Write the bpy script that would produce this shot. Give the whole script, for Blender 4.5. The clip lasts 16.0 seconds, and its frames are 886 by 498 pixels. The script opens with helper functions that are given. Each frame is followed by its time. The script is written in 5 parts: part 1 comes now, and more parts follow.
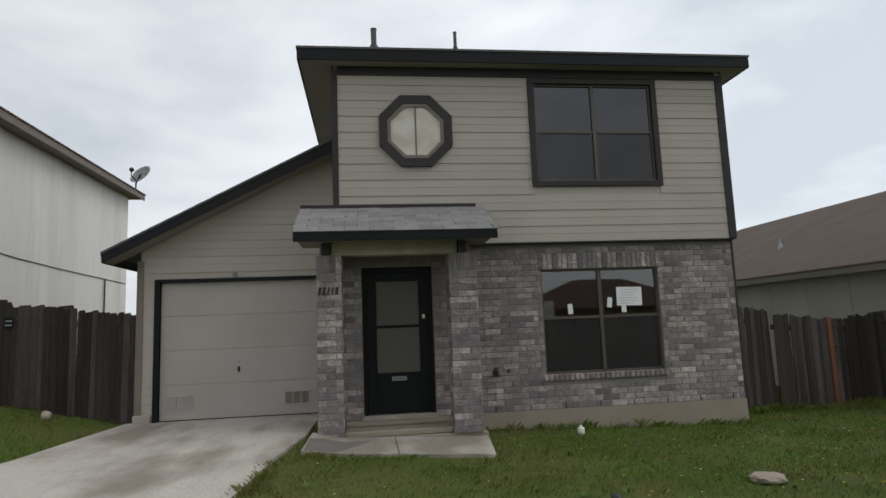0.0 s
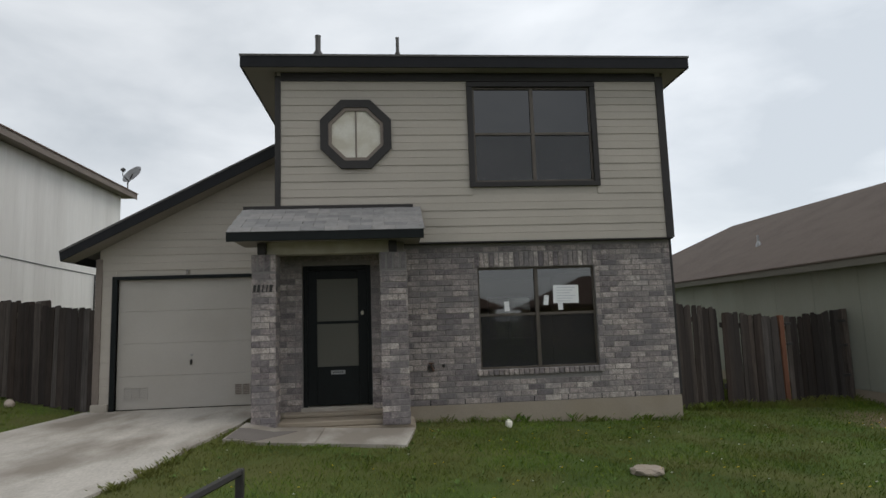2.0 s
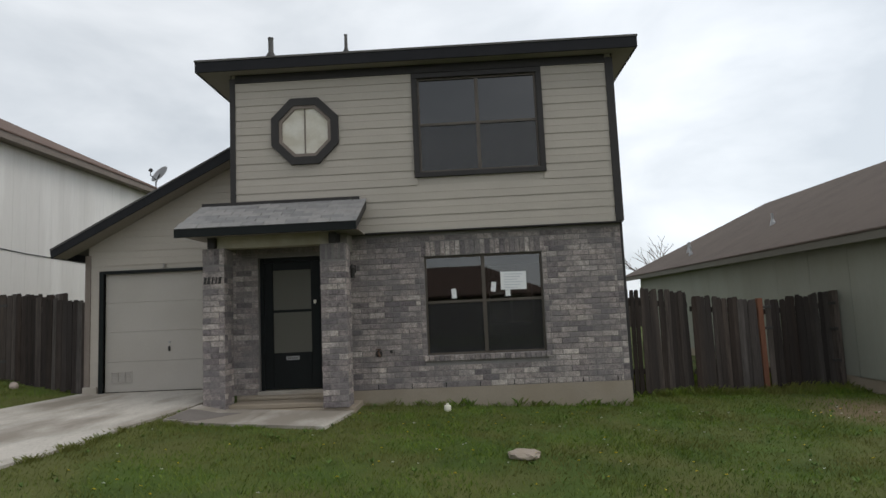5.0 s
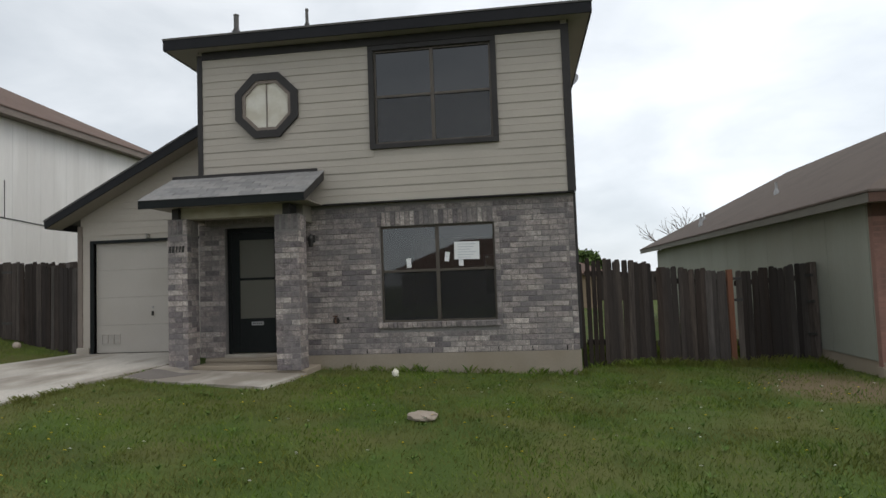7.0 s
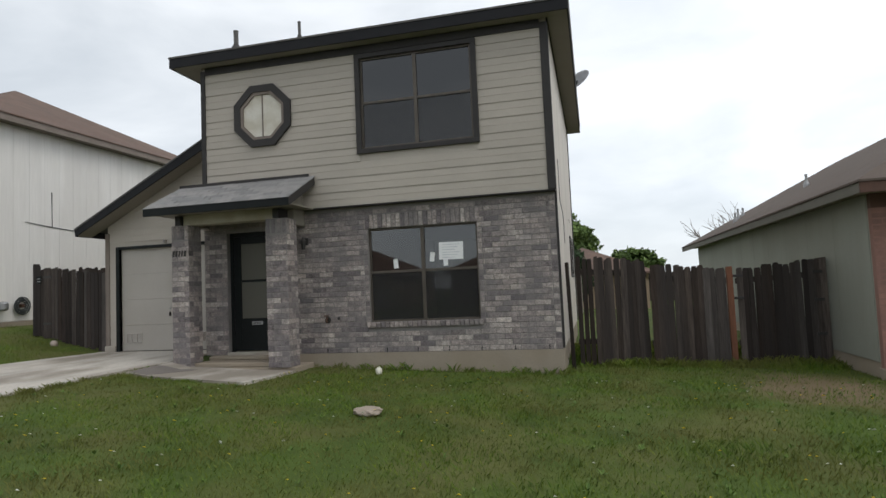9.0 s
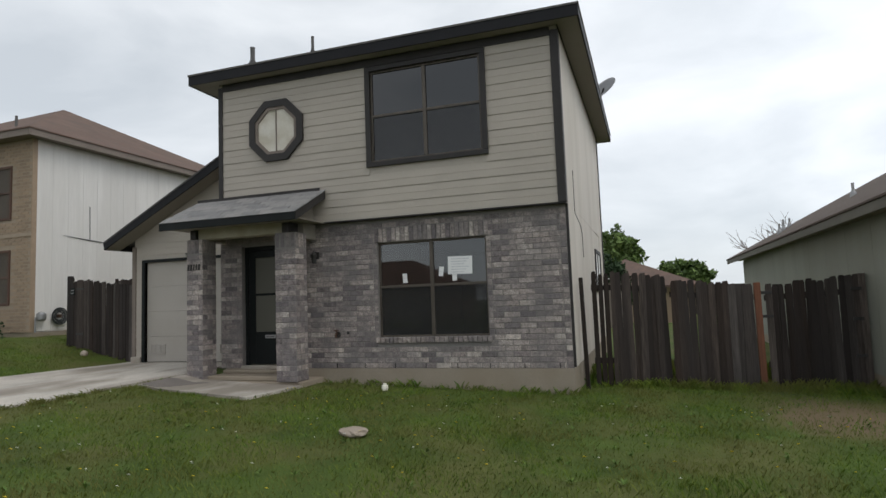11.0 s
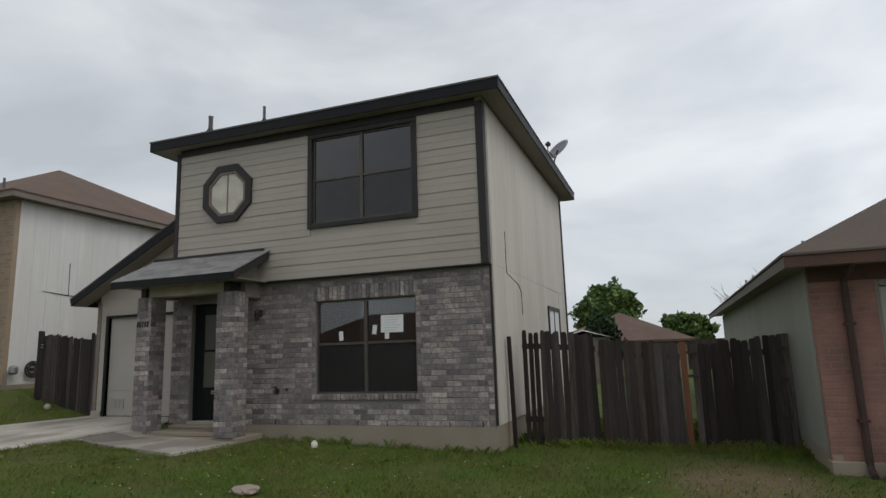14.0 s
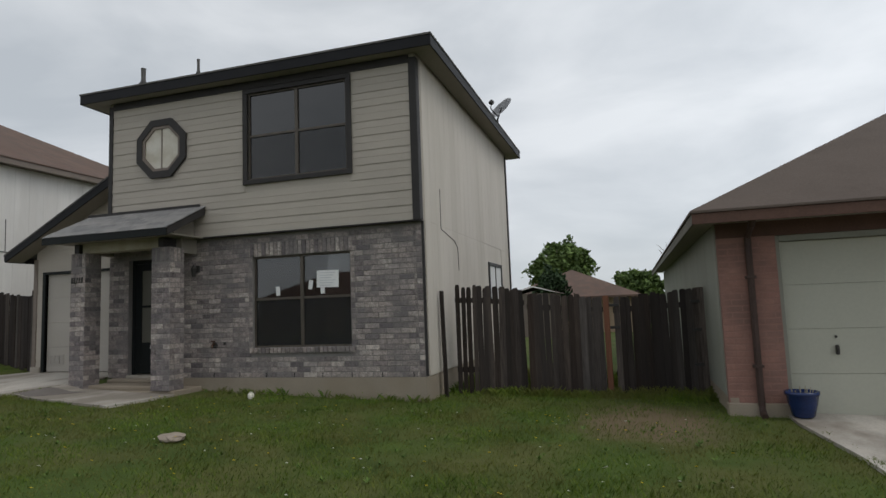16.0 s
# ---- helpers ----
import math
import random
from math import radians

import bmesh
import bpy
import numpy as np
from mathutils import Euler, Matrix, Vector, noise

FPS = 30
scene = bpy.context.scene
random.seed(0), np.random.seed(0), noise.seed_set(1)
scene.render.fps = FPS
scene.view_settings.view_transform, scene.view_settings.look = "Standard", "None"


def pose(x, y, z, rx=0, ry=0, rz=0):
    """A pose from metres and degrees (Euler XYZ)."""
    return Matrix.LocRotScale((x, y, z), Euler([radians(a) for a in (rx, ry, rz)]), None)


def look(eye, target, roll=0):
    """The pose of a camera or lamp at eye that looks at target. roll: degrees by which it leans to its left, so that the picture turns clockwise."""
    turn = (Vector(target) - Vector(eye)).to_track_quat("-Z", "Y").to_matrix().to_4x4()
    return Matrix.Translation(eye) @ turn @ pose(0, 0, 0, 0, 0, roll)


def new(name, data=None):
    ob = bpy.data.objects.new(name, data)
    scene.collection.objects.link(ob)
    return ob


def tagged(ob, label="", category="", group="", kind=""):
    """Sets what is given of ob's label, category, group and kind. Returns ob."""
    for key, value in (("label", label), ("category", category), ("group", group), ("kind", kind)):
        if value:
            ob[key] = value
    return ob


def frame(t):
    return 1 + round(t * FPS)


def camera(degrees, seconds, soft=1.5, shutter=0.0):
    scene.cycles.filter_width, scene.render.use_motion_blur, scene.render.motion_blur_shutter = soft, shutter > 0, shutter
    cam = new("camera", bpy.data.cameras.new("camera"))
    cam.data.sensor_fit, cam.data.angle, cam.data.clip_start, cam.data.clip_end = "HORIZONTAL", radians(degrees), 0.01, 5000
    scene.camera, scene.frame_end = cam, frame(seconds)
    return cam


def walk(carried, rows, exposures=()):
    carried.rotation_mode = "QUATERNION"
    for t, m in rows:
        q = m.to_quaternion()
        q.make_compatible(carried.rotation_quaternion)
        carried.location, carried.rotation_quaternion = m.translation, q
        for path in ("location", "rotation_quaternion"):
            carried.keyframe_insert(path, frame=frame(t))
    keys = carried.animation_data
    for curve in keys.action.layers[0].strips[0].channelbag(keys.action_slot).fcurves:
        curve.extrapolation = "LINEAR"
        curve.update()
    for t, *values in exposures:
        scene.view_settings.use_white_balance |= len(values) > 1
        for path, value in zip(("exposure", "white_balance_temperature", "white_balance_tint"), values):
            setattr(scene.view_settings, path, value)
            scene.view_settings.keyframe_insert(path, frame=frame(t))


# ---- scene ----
cam = camera(72.68, 16.0)
PATH = [
    (0, (1.091, -8.630, 1.732), (1.352, -6.663, 1.985), -2.24),
    (0.5, (1.419, -8.761, 1.737), (1.656, -6.791, 1.984), -2.07),
    (1, (1.768, -8.899, 1.733), (1.983, -6.925, 1.974), -1.86),
    (1.5, (2.083, -9.003, 1.707), (2.279, -7.027, 1.949), -1.81),
    (2, (2.362, -9.081, 1.704), (2.537, -7.103, 1.944), -1.92),
    (2.5, (2.643, -9.123, 1.720), (2.784, -7.142, 1.958), -2.08),
    (3, (2.954, -9.169, 1.708), (3.045, -7.185, 1.945), -2.84),
    (5.5, (4.725, -9.374, 1.630), (4.610, -7.386, 1.814), -2.27),
    (6, (5.131, -9.374, 1.581), (4.971, -7.388, 1.747), -2.18),
    (6.5, (5.508, -9.391, 1.562), (5.305, -7.406, 1.703), -2.07),
    (7, (5.908, -9.403, 1.556), (5.652, -7.423, 1.671), -2.09),
    (7.5, (6.305, -9.393, 1.544), (5.988, -7.421, 1.640), -2.21),
    (8, (6.724, -9.382, 1.536), (6.338, -7.422, 1.630), -2.44),
    (8.5, (7.090, -9.349, 1.503), (6.640, -7.403, 1.615), -2.68),
    (9, (7.254, -9.305, 1.472), (6.774, -7.368, 1.602), -2.55),
    (11.5, (8.057, -8.857, 1.548), (7.380, -6.984, 1.732), -1.97),
    (12, (8.316, -8.834, 1.568), (7.613, -6.973, 1.774), -1.86),
    (12.5, (8.542, -8.849, 1.586), (7.832, -6.995, 1.828), -1.96),
    (13, (8.748, -8.851, 1.596), (8.042, -7.002, 1.882), -1.69),
    (13.5, (9.002, -8.826, 1.591), (8.303, -6.980, 1.916), -1.74),
    (14, (9.257, -8.787, 1.585), (8.573, -6.938, 1.923), -1.89),
    (14.5, (9.415, -8.800, 1.565), (8.766, -6.937, 1.889), -2.01),
    (15, (9.476, -8.834, 1.545), (8.875, -6.948, 1.835), -2.03),
    (15.5, (9.611, -8.850, 1.528), (9.033, -6.951, 1.772), -2.00),
    (16, (9.808, -8.811, 1.508), (9.221, -6.910, 1.705), -2.16),
]
EXPOSURES = [(0, -0.17), (1.5, -0.21), (3, -0.15), (5.5, -0.06), (7, 0.02), (9, 0.11), (11.5, -0.05), (13, -0.14), (14.5, -0.44), (15, -0.49), (16, -0.35)]
walk(cam, [(t, look(eye, target, roll)) for t, eye, target, roll in PATH], EXPOSURES)
GRASS_N = 340000

# world and sun
world = bpy.data.worlds.new("overcast")
scene.world = world
world.use_nodes = True
wn, wl = world.node_tree.nodes, world.node_tree.links
bg = wn["Background"]
SUN_UP, SUN_TURN = 55.0, 110.0
sky = wn.new("ShaderNodeTexSky")
sky.sky_type, sky.sun_disc = "NISHITA", False
sky.sun_elevation, sky.sun_rotation = radians(SUN_UP), radians(SUN_TURN)
dim = wn.new("ShaderNodeMix")
dim.data_type, dim.blend_type = "RGBA", "MULTIPLY"
dim.inputs[0].default_value = 1.0
dim.inputs[7].default_value = (0.1, 0.1, 0.1, 1)
wl.new(sky.outputs[0], dim.inputs[6])
wco = wn.new("ShaderNodeTexCoord")
wmap = wn.new("ShaderNodeMapping")
wmap.inputs["Scale"].default_value = (1.0, 1.0, 2.6)
wl.new(wco.outputs["Generated"], wmap.inputs[0])
cloud = wn.new("ShaderNodeTexNoise")
cloud.inputs["Scale"].default_value, cloud.inputs["Detail"].default_value = 2.3, 7.0
cloud.inputs["Roughness"].default_value = 0.5
cloud.inputs["Distortion"].default_value = 0.3
wl.new(wmap.outputs[0], cloud.inputs["Vector"])
cramp = wn.new("ShaderNodeValToRGB")
cramp.color_ramp.elements[0].position, cramp.color_ramp.elements[1].position = 0.36, 0.64
cramp.color_ramp.elements[0].color = (0.55, 0.59, 0.63, 1)
cramp.color_ramp.elements[1].color = (0.82, 0.85, 0.88, 1)
wl.new(cloud.outputs[0], cramp.inputs[0])
cover = wn.new("ShaderNodeMix")
cover.data_type = "RGBA"
cover.inputs[0].default_value = 0.9
wl.new(dim.outputs[2], cover.inputs[6])
wl.new(cramp.outputs[0], cover.inputs[7])
# the cover glows towards the veiled sun
glow_dir = Vector((0.80, 0.52, 0.30)).normalized()
facing = wn.new("ShaderNodeVectorMath")
facing.operation = "DOT_PRODUCT"
facing.inputs[1].default_value = glow_dir
wl.new(wco.outputs["Generated"], facing.inputs[0])
glow = wn.new("ShaderNodeMapRange")
glow.interpolation_type = "SMOOTHSTEP"
glow.inputs["From Min"].default_value, glow.inputs["From Max"].default_value = 0.15, 1.0
glow.inputs["To Min"].default_value, glow.inputs["To Max"].default_value = 0.92, 1.12
wl.new(facing.outputs["Value"], glow.inputs["Value"])
veil = wn.new("ShaderNodeVectorMath")
veil.operation = "SCALE"
wl.new(cover.outputs[2], veil.inputs[0])
wl.new(glow.outputs["Result"], veil.inputs["Scale"])
wl.new(veil.outputs[0], bg.inputs[0])
bg.inputs[1].default_value = 1.30
sun_data = bpy.data.lights.new("sun", "SUN")
sun_data.energy, sun_data.angle, sun_data.color = 0.85, radians(30), (1.0, 0.97, 0.92)
sun = new("sun", sun_data)
# high, over the low neighbour
sun.matrix_world = look((19, -6, 24), (3, 0, 0))


# ---- materials ----
def material(name, base, rough=0.8, spread=0.15, scale=6.0, fine=60.0, bump=0.2, depth=0.01, metal=0.0, spec=0.3,
             per_object=None, stretch=(1, 1, 1), stain=None, stain_scale=0.8, stain_amount=0.4, island=False):
    """Two scales of variation on a base colour, fine relief, and a stain colour in soft patches."""
    m = bpy.data.materials.new(name)
    m.use_nodes = True
    n, l = m.node_tree.nodes, m.node_tree.links
    p = n["Principled BSDF"]
    p.inputs["Roughness"].default_value, p.inputs["Metallic"].default_value = rough, metal
    p.inputs["Specular IOR Level"].default_value = spec
    co = n.new("ShaderNodeTexCoord")
    mp = n.new("ShaderNodeMapping")
    mp.inputs["Scale"].default_value = stretch
    geo = n.new("ShaderNodeNewGeometry")
    l.new(geo.outputs["Position"], mp.inputs[0])
    big = n.new("ShaderNodeTexNoise")
    big.inputs["Scale"].default_value, big.inputs["Detail"].default_value = scale, 4
    small = n.new("ShaderNodeTexNoise")
    small.inputs["Scale"].default_value, small.inputs["Detail"].default_value = fine, 3
    for t in (big, small):
        l.new(mp.outputs[0], t.inputs["Vector"])
    ramp = n.new("ShaderNodeValToRGB")
    lo, hi = [c * (1 - spread) for c in base], [min(1, c * (1 + spread)) for c in base]
    ramp.color_ramp.elements[0].color, ramp.color_ramp.elements[1].color = (*lo, 1), (*hi, 1)
    ramp.color_ramp.elements[0].position, ramp.color_ramp.elements[1].position = 0.3, 0.7
    mixn = n.new("ShaderNodeMath")
    mixn.operation = "MULTIPLY_ADD"
    mixn.inputs[1].default_value = 0.5
    half = n.new("ShaderNodeMath")
    half.operation = "MULTIPLY"
    half.inputs[1].default_value = 0.5
    l.new(small.outputs[0], half.inputs[0])
    l.new(big.outputs[0], mixn.inputs[0])
    l.new(half.outputs[0], mixn.inputs[2])
    l.new(mixn.outputs[0], ramp.inputs[0])
    colour = ramp.outputs[0]
    if per_object:
        info = n.new("ShaderNodeNewGeometry" if island else "ShaderNodeObjectInfo")
        tint = n.new("ShaderNodeValToRGB")
        tint.color_ramp.interpolation = "LINEAR"
        while len(tint.color_ramp.elements) < len(per_object):
            tint.color_ramp.elements.new(0.5)
        for i, c in enumerate(per_object):
            tint.color_ramp.elements[i].position = i / (len(per_object) - 1)
            tint.color_ramp.elements[i].color = (*c, 1)
        l.new(info.outputs["Random Per Island" if island else "Random"], tint.inputs[0])
        mul = n.new("ShaderNodeMix")
        mul.data_type, mul.blend_type = "RGBA", "MULTIPLY"
        mul.inputs[0].default_value = 1.0
        l.new(colour, mul.inputs[6])
        l.new(tint.outputs[0], mul.inputs[7])
        colour = mul.outputs[2]
    if stain:
        st = n.new("ShaderNodeTexNoise")
        st.inputs["Scale"].default_value, st.inputs["Detail"].default_value = stain_scale, 5
        l.new(mp.outputs[0], st.inputs["Vector"])
        sr = n.new("ShaderNodeValToRGB")
        sr.color_ramp.elements[0].position, sr.color_ramp.elements[1].position = 0.42, 0.62
        sr.color_ramp.elements[1].color = (stain_amount,) * 3 + (1,)
        l.new(st.outputs[0], sr.inputs[0])
        mx = n.new("ShaderNodeMix")
        mx.data_type = "RGBA"
        mx.inputs[7].default_value = (*stain, 1)
        l.new(sr.outputs[0], mx.inputs[0])
        l.new(colour, mx.inputs[6])
        colour = mx.outputs[2]
    l.new(colour, p.inputs["Base Color"])
    if bump:
        b = n.new("ShaderNodeBump")
        b.inputs["Strength"].default_value, b.inputs["Distance"].default_value = bump, depth
        l.new(small.outputs[0], b.inputs["Height"])
        l.new(b.outputs[0], p.inputs["Normal"])
    return m


def glass_material(name, tint, ior=1.5):
    m = bpy.data.materials.new(name)
    m.use_nodes = True
    n, l = m.node_tree.nodes, m.node_tree.links
    n.remove(n["Principled BSDF"])
    clear, shine, mix, fr = (n.new("ShaderNodeBsdfTransparent"), n.new("ShaderNodeBsdfGlossy"), n.new("ShaderNodeMixShader"), n.new("ShaderNodeFresnel"))
    clear.inputs[0].default_value = (*tint, 1)
    shine.inputs["Roughness"].default_value = 0.02
    fr.inputs[0].default_value = ior
    l.new(fr.outputs[0], mix.inputs[0])
    l.new(clear.outputs[0], mix.inputs[1])
    l.new(shine.outputs[0], mix.inputs[2])
    l.new(mix.outputs[0], n["Material Output"].inputs[0])
    return m


def screen_material(name, colour, open_part):
    """Woven sun screen: part thread, part hole."""
    m = bpy.data.materials.new(name)
    m.use_nodes = True
    n, l = m.node_tree.nodes, m.node_tree.links
    p = n["Principled BSDF"]
    p.inputs["Base Color"].default_value, p.inputs["Roughness"].default_value = (*colour, 1), 0.6
    clear, mix = n.new("ShaderNodeBsdfTransparent"), n.new("ShaderNodeMixShader")
    mix.inputs[0].default_value = open_part
    l.new(p.outputs[0], mix.inputs[1])
    l.new(clear.outputs[0], mix.inputs[2])
    l.new(mix.outputs[0], n["Material Output"].inputs[0])
    return m


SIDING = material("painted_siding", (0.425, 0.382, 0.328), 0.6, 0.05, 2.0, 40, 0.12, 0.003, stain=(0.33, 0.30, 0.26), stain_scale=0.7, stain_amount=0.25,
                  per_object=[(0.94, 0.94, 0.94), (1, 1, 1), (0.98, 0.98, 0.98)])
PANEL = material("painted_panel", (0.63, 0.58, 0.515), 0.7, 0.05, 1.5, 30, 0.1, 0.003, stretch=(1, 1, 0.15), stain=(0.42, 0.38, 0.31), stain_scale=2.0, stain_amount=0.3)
TRIM = material("dark_trim_paint", (0.043, 0.040, 0.039), 0.5, 0.15, 3, 50, 0.1, 0.003, spec=0.15)
FASCIA = material("black_fascia_paint", (0.020, 0.020, 0.022), 0.5, 0.2, 3, 50, 0.1, 0.003, spec=0.1)
SOFFIT = material("soffit_paint", (0.25, 0.225, 0.19), 0.7, 0.06, 2, 40, 0.05, 0.002)
BEAM = material("beam_paint", (0.36, 0.33, 0.25), 0.65, 0.07, 3, 40, 0.1, 0.003, stain=(0.22, 0.19, 0.12), stain_scale=2.5, stain_amount=0.5)
BRICKS = [(0.56, 0.515, 0.515), (0.98, 0.91, 0.86), (0.42, 0.39, 0.41), (1.22, 1.14, 1.05), (0.64, 0.585, 0.585), (0.36, 0.335, 0.355), (1.08, 0.99, 0.92), (0.50, 0.465, 0.475), (1.45, 1.37, 1.27)]
BRICK = material("washed_brick", (0.37, 0.345, 0.335), 0.9, 0.62, 15, 45, 0.6, 0.008, per_object=BRICKS, stain=(0.16, 0.148, 0.150), stain_scale=2.6, stain_amount=0.6)
BRICK_JOINED = material("washed_brick_small", (0.50, 0.47, 0.455), 0.9, 0.3, 11, 55, 0.5, 0.006, per_object=BRICKS, island=True)
MORTAR = material("grey_mortar", (0.215, 0.20, 0.19), 0.95, 0.15, 8, 90, 0.5, 0.004)
CONCRETE = material("concrete", (0.42, 0.385, 0.335), 0.9, 0.12, 2.5, 70, 0.3, 0.004, stain=(0.27, 0.235, 0.19), stain_scale=0.9, stain_amount=0.6)
FOUNDATION = material("foundation_concrete", (0.30, 0.255, 0.20), 0.9, 0.12, 3, 60, 0.35, 0.005, stain=(0.27, 0.22, 0.16), stain_scale=1.6, stain_amount=0.5)
PAVING = material("driveway_concrete", (0.49, 0.452, 0.40), 0.9, 0.2, 1.8, 45, 0.4, 0.004, stain=(0.21, 0.18, 0.145), stain_scale=1.35, stain_amount=0.85, stretch=(1.0, 0.45, 1))
DOORPAINT = material("garage_door_paint", (0.405, 0.375, 0.335), 0.5, 0.04, 2, 30, 0.05, 0.002, stain=(0.34, 0.31, 0.26), stain_scale=1.2, stain_amount=0.3)
BLACK = material("storm_door_paint", (0.012, 0.014, 0.014), 0.45, 0.2, 4, 40, 0.05, 0.002, spec=0.12)
# room dimness is put into this dark colour so the glass reads dark
DARK_INSIDE = material("interior_painted_dim", (0.10, 0.095, 0.09), 0.9, 0.1, 2, 30, 0)
BRONZE = material("bronze_frame", (0.10, 0.085, 0.07), 0.4, 0.15, 4, 60, 0.05, 0.001, metal=0.3)
# near-black colour standing in for the unlit upper room
BLACK_BACKING = material("black_backing", (0.022, 0.021, 0.021), 0.95, 0.1, 2, 30, 0)
PAPER = material("white_paper", (0.80, 0.80, 0.79), 0.7, 0.03, 8, 60, 0)
PRINT = material("grey_print", (0.58, 0.59, 0.61), 0.8, 0.1, 8, 60, 0)
BOARD = material("white_backing_board", (0.66, 0.63, 0.56), 0.8, 0.08, 3, 30, 0.1, 0.003, stain=(0.42, 0.37, 0.28), stain_scale=3, stain_amount=0.6)
SHINGLE = material("grey_shingle", (0.215, 0.21, 0.205), 0.95, 0.22, 9, 160, 0.6, 0.004, per_object=[(0.8, 0.8, 0.82), (1.0, 1.0, 1.0), (1.12, 1.1, 1.08)])
ROOF_DARK = material("dark_shingle", (0.12, 0.115, 0.11), 0.95, 0.2, 6, 120, 0.5, 0.006)
ROOF_BROWN = material("brown_shingle", (0.145, 0.095, 0.075), 0.95, 0.25, 1.2, 40, 0.6, 0.01, stain=(0.115, 0.085, 0.07), stain_scale=2.5, stain_amount=0.7)
ROOF_TAUPE = material("taupe_shingle", (0.105, 0.082, 0.068), 0.95, 0.25, 1.2, 40, 0.6, 0.01, stain=(0.115, 0.09, 0.075), stain_scale=2.5, stain_amount=0.7)
WOOD = material("weathered_fence_wood", (0.064, 0.054, 0.047), 0.95, 0.62, 9, 70, 0.6, 0.006, stretch=(1, 1, 0.06), per_object=[(0.38, 0.33, 0.31), (1.15, 1.1, 1.1), (0.5, 0.42, 0.38), (1.75, 1.72, 1.72), (0.72, 0.60, 0.54), (0.34, 0.30, 0.29), (0.95, 0.9, 0.9), (0.42, 0.36, 0.33)],
                stain=(0.035, 0.03, 0.028), stain_scale=3.0, stain_amount=0.8)
WOOD_PALE = material("greyed_gate_wood", (0.20, 0.172, 0.155), 0.95, 0.4, 9, 70, 0.6, 0.006, stretch=(1, 1, 0.06), per_object=[(0.7, 0.66, 0.64), (1.15, 1.12, 1.1), (0.85, 0.8, 0.78), (1.3, 1.28, 1.27)],
                     stain=(0.10, 0.085, 0.077), stain_scale=2.0, stain_amount=0.7)
WOOD_GATE = material("silvered_gate_wood", (0.086, 0.077, 0.071), 0.95, 0.5, 9, 70, 0.6, 0.006, stretch=(1, 1, 0.06), per_object=[(0.55, 0.5, 0.48), (1.2, 1.18, 1.18), (0.75, 0.7, 0.68), (1.45, 1.43, 1.43), (0.9, 0.85, 0.82), (0.5, 0.45, 0.43)],
                     stain=(0.035, 0.03, 0.028), stain_scale=3.0, stain_amount=0.7)
RED_WOOD = material("reddish_post_wood", (0.17, 0.075, 0.045), 0.9, 0.3, 7, 60, 0.5, 0.005, stretch=(1, 1, 0.07))
WHITE_WALL = material("whitewashed_panel_wall", (0.80, 0.775, 0.74), 0.8, 0.06, 2.5, 25, 0.15, 0.004, stretch=(1, 1, 0.1), stain=(0.56, 0.53, 0.49), stain_scale=1.6, stain_amount=0.4)
TAN_BRICK = material("tan_brick", (0.33, 0.25, 0.18), 0.9, 0.12, 10, 60, 0.4, 0.004, per_object=[(0.85, 0.85, 0.85), (1.1, 1.08, 1.05)], island=True)
TAN_MORTAR = material("tan_mortar", (0.34, 0.275, 0.21), 0.95, 0.1, 8, 90, 0.4, 0.003)
SAGE = material("sage_wall_paint", (0.27, 0.275, 0.235), 0.75, 0.06, 1.5, 30, 0.12, 0.003, stretch=(1, 1, 0.2), stain=(0.21, 0.21, 0.175), stain_scale=1.0, stain_amount=0.4)
PINK_BRICK = material("salmon_brick", (0.285, 0.158, 0.128), 0.9, 0.2, 6, 60, 0.4, 0.004, per_object=[(0.9, 0.9, 0.9), (1.06, 1.04, 1.04), (0.97, 0.95, 0.95)],
                      stain=(0.15, 0.10, 0.085), stain_scale=2.2, stain_amount=0.6)
PINK_MORTAR = material("pink_mortar", (0.265, 0.152, 0.124), 0.95, 0.1, 8, 90, 0.4, 0.003)
SAGE_DOOR = material("pale_sage_door", (0.42, 0.42, 0.35), 0.55, 0.05, 1.5, 30, 0.05, 0.002)
BROWN_TRIM = material("brown_trim", (0.10, 0.055, 0.04), 0.7, 0.2, 3, 40, 0.1, 0.003)
TAUPE_TRIM = material("taupe_trim", (0.20, 0.165, 0.14), 0.7, 0.15, 3, 40, 0.1, 0.003)
SAGE_TRIM = material("dull_sage_trim", (0.145, 0.135, 0.112), 0.75, 0.1, 2, 30, 0.1, 0.003)
PIPE = material("rusty_downpipe", (0.058, 0.036, 0.030), 0.6, 0.3, 6, 50, 0.1, 0.002)
METAL = material("dull_metal", (0.32, 0.32, 0.32), 0.45, 0.1, 8, 60, 0.05, 0.001, metal=0.7)
DISH = material("dish_grey", (0.40, 0.40, 0.41), 0.5, 0.08, 4, 40, 0.03, 0.001)
DARK_METAL = material("dark_metal", (0.05, 0.047, 0.045), 0.5, 0.2, 6, 50, 0.1, 0.001, metal=0.4)
PIPE_VENT = material("vent_pipe_grey", (0.11, 0.105, 0.10), 0.6, 0.2, 6, 40, 0.1, 0.002)
POT = material("blue_glazed_pot", (0.012, 0.028, 0.10), 0.25, 0.2, 6, 40, 0.05, 0.002, spec=0.5)
STONE = material("pale_limestone", (0.36, 0.30, 0.25), 0.9, 0.2, 9, 60, 0.6, 0.01, stain=(0.30, 0.25, 0.19), stain_scale=6, stain_amount=0.6)
PLASTIC = material("white_plastic", (0.75, 0.72, 0.62), 0.5, 0.06, 6, 40, 0.05, 0.002)
BRASS = material("rusty_brass", (0.10, 0.06, 0.042), 0.5, 0.3, 12, 60, 0.1, 0.002, metal=0.5)
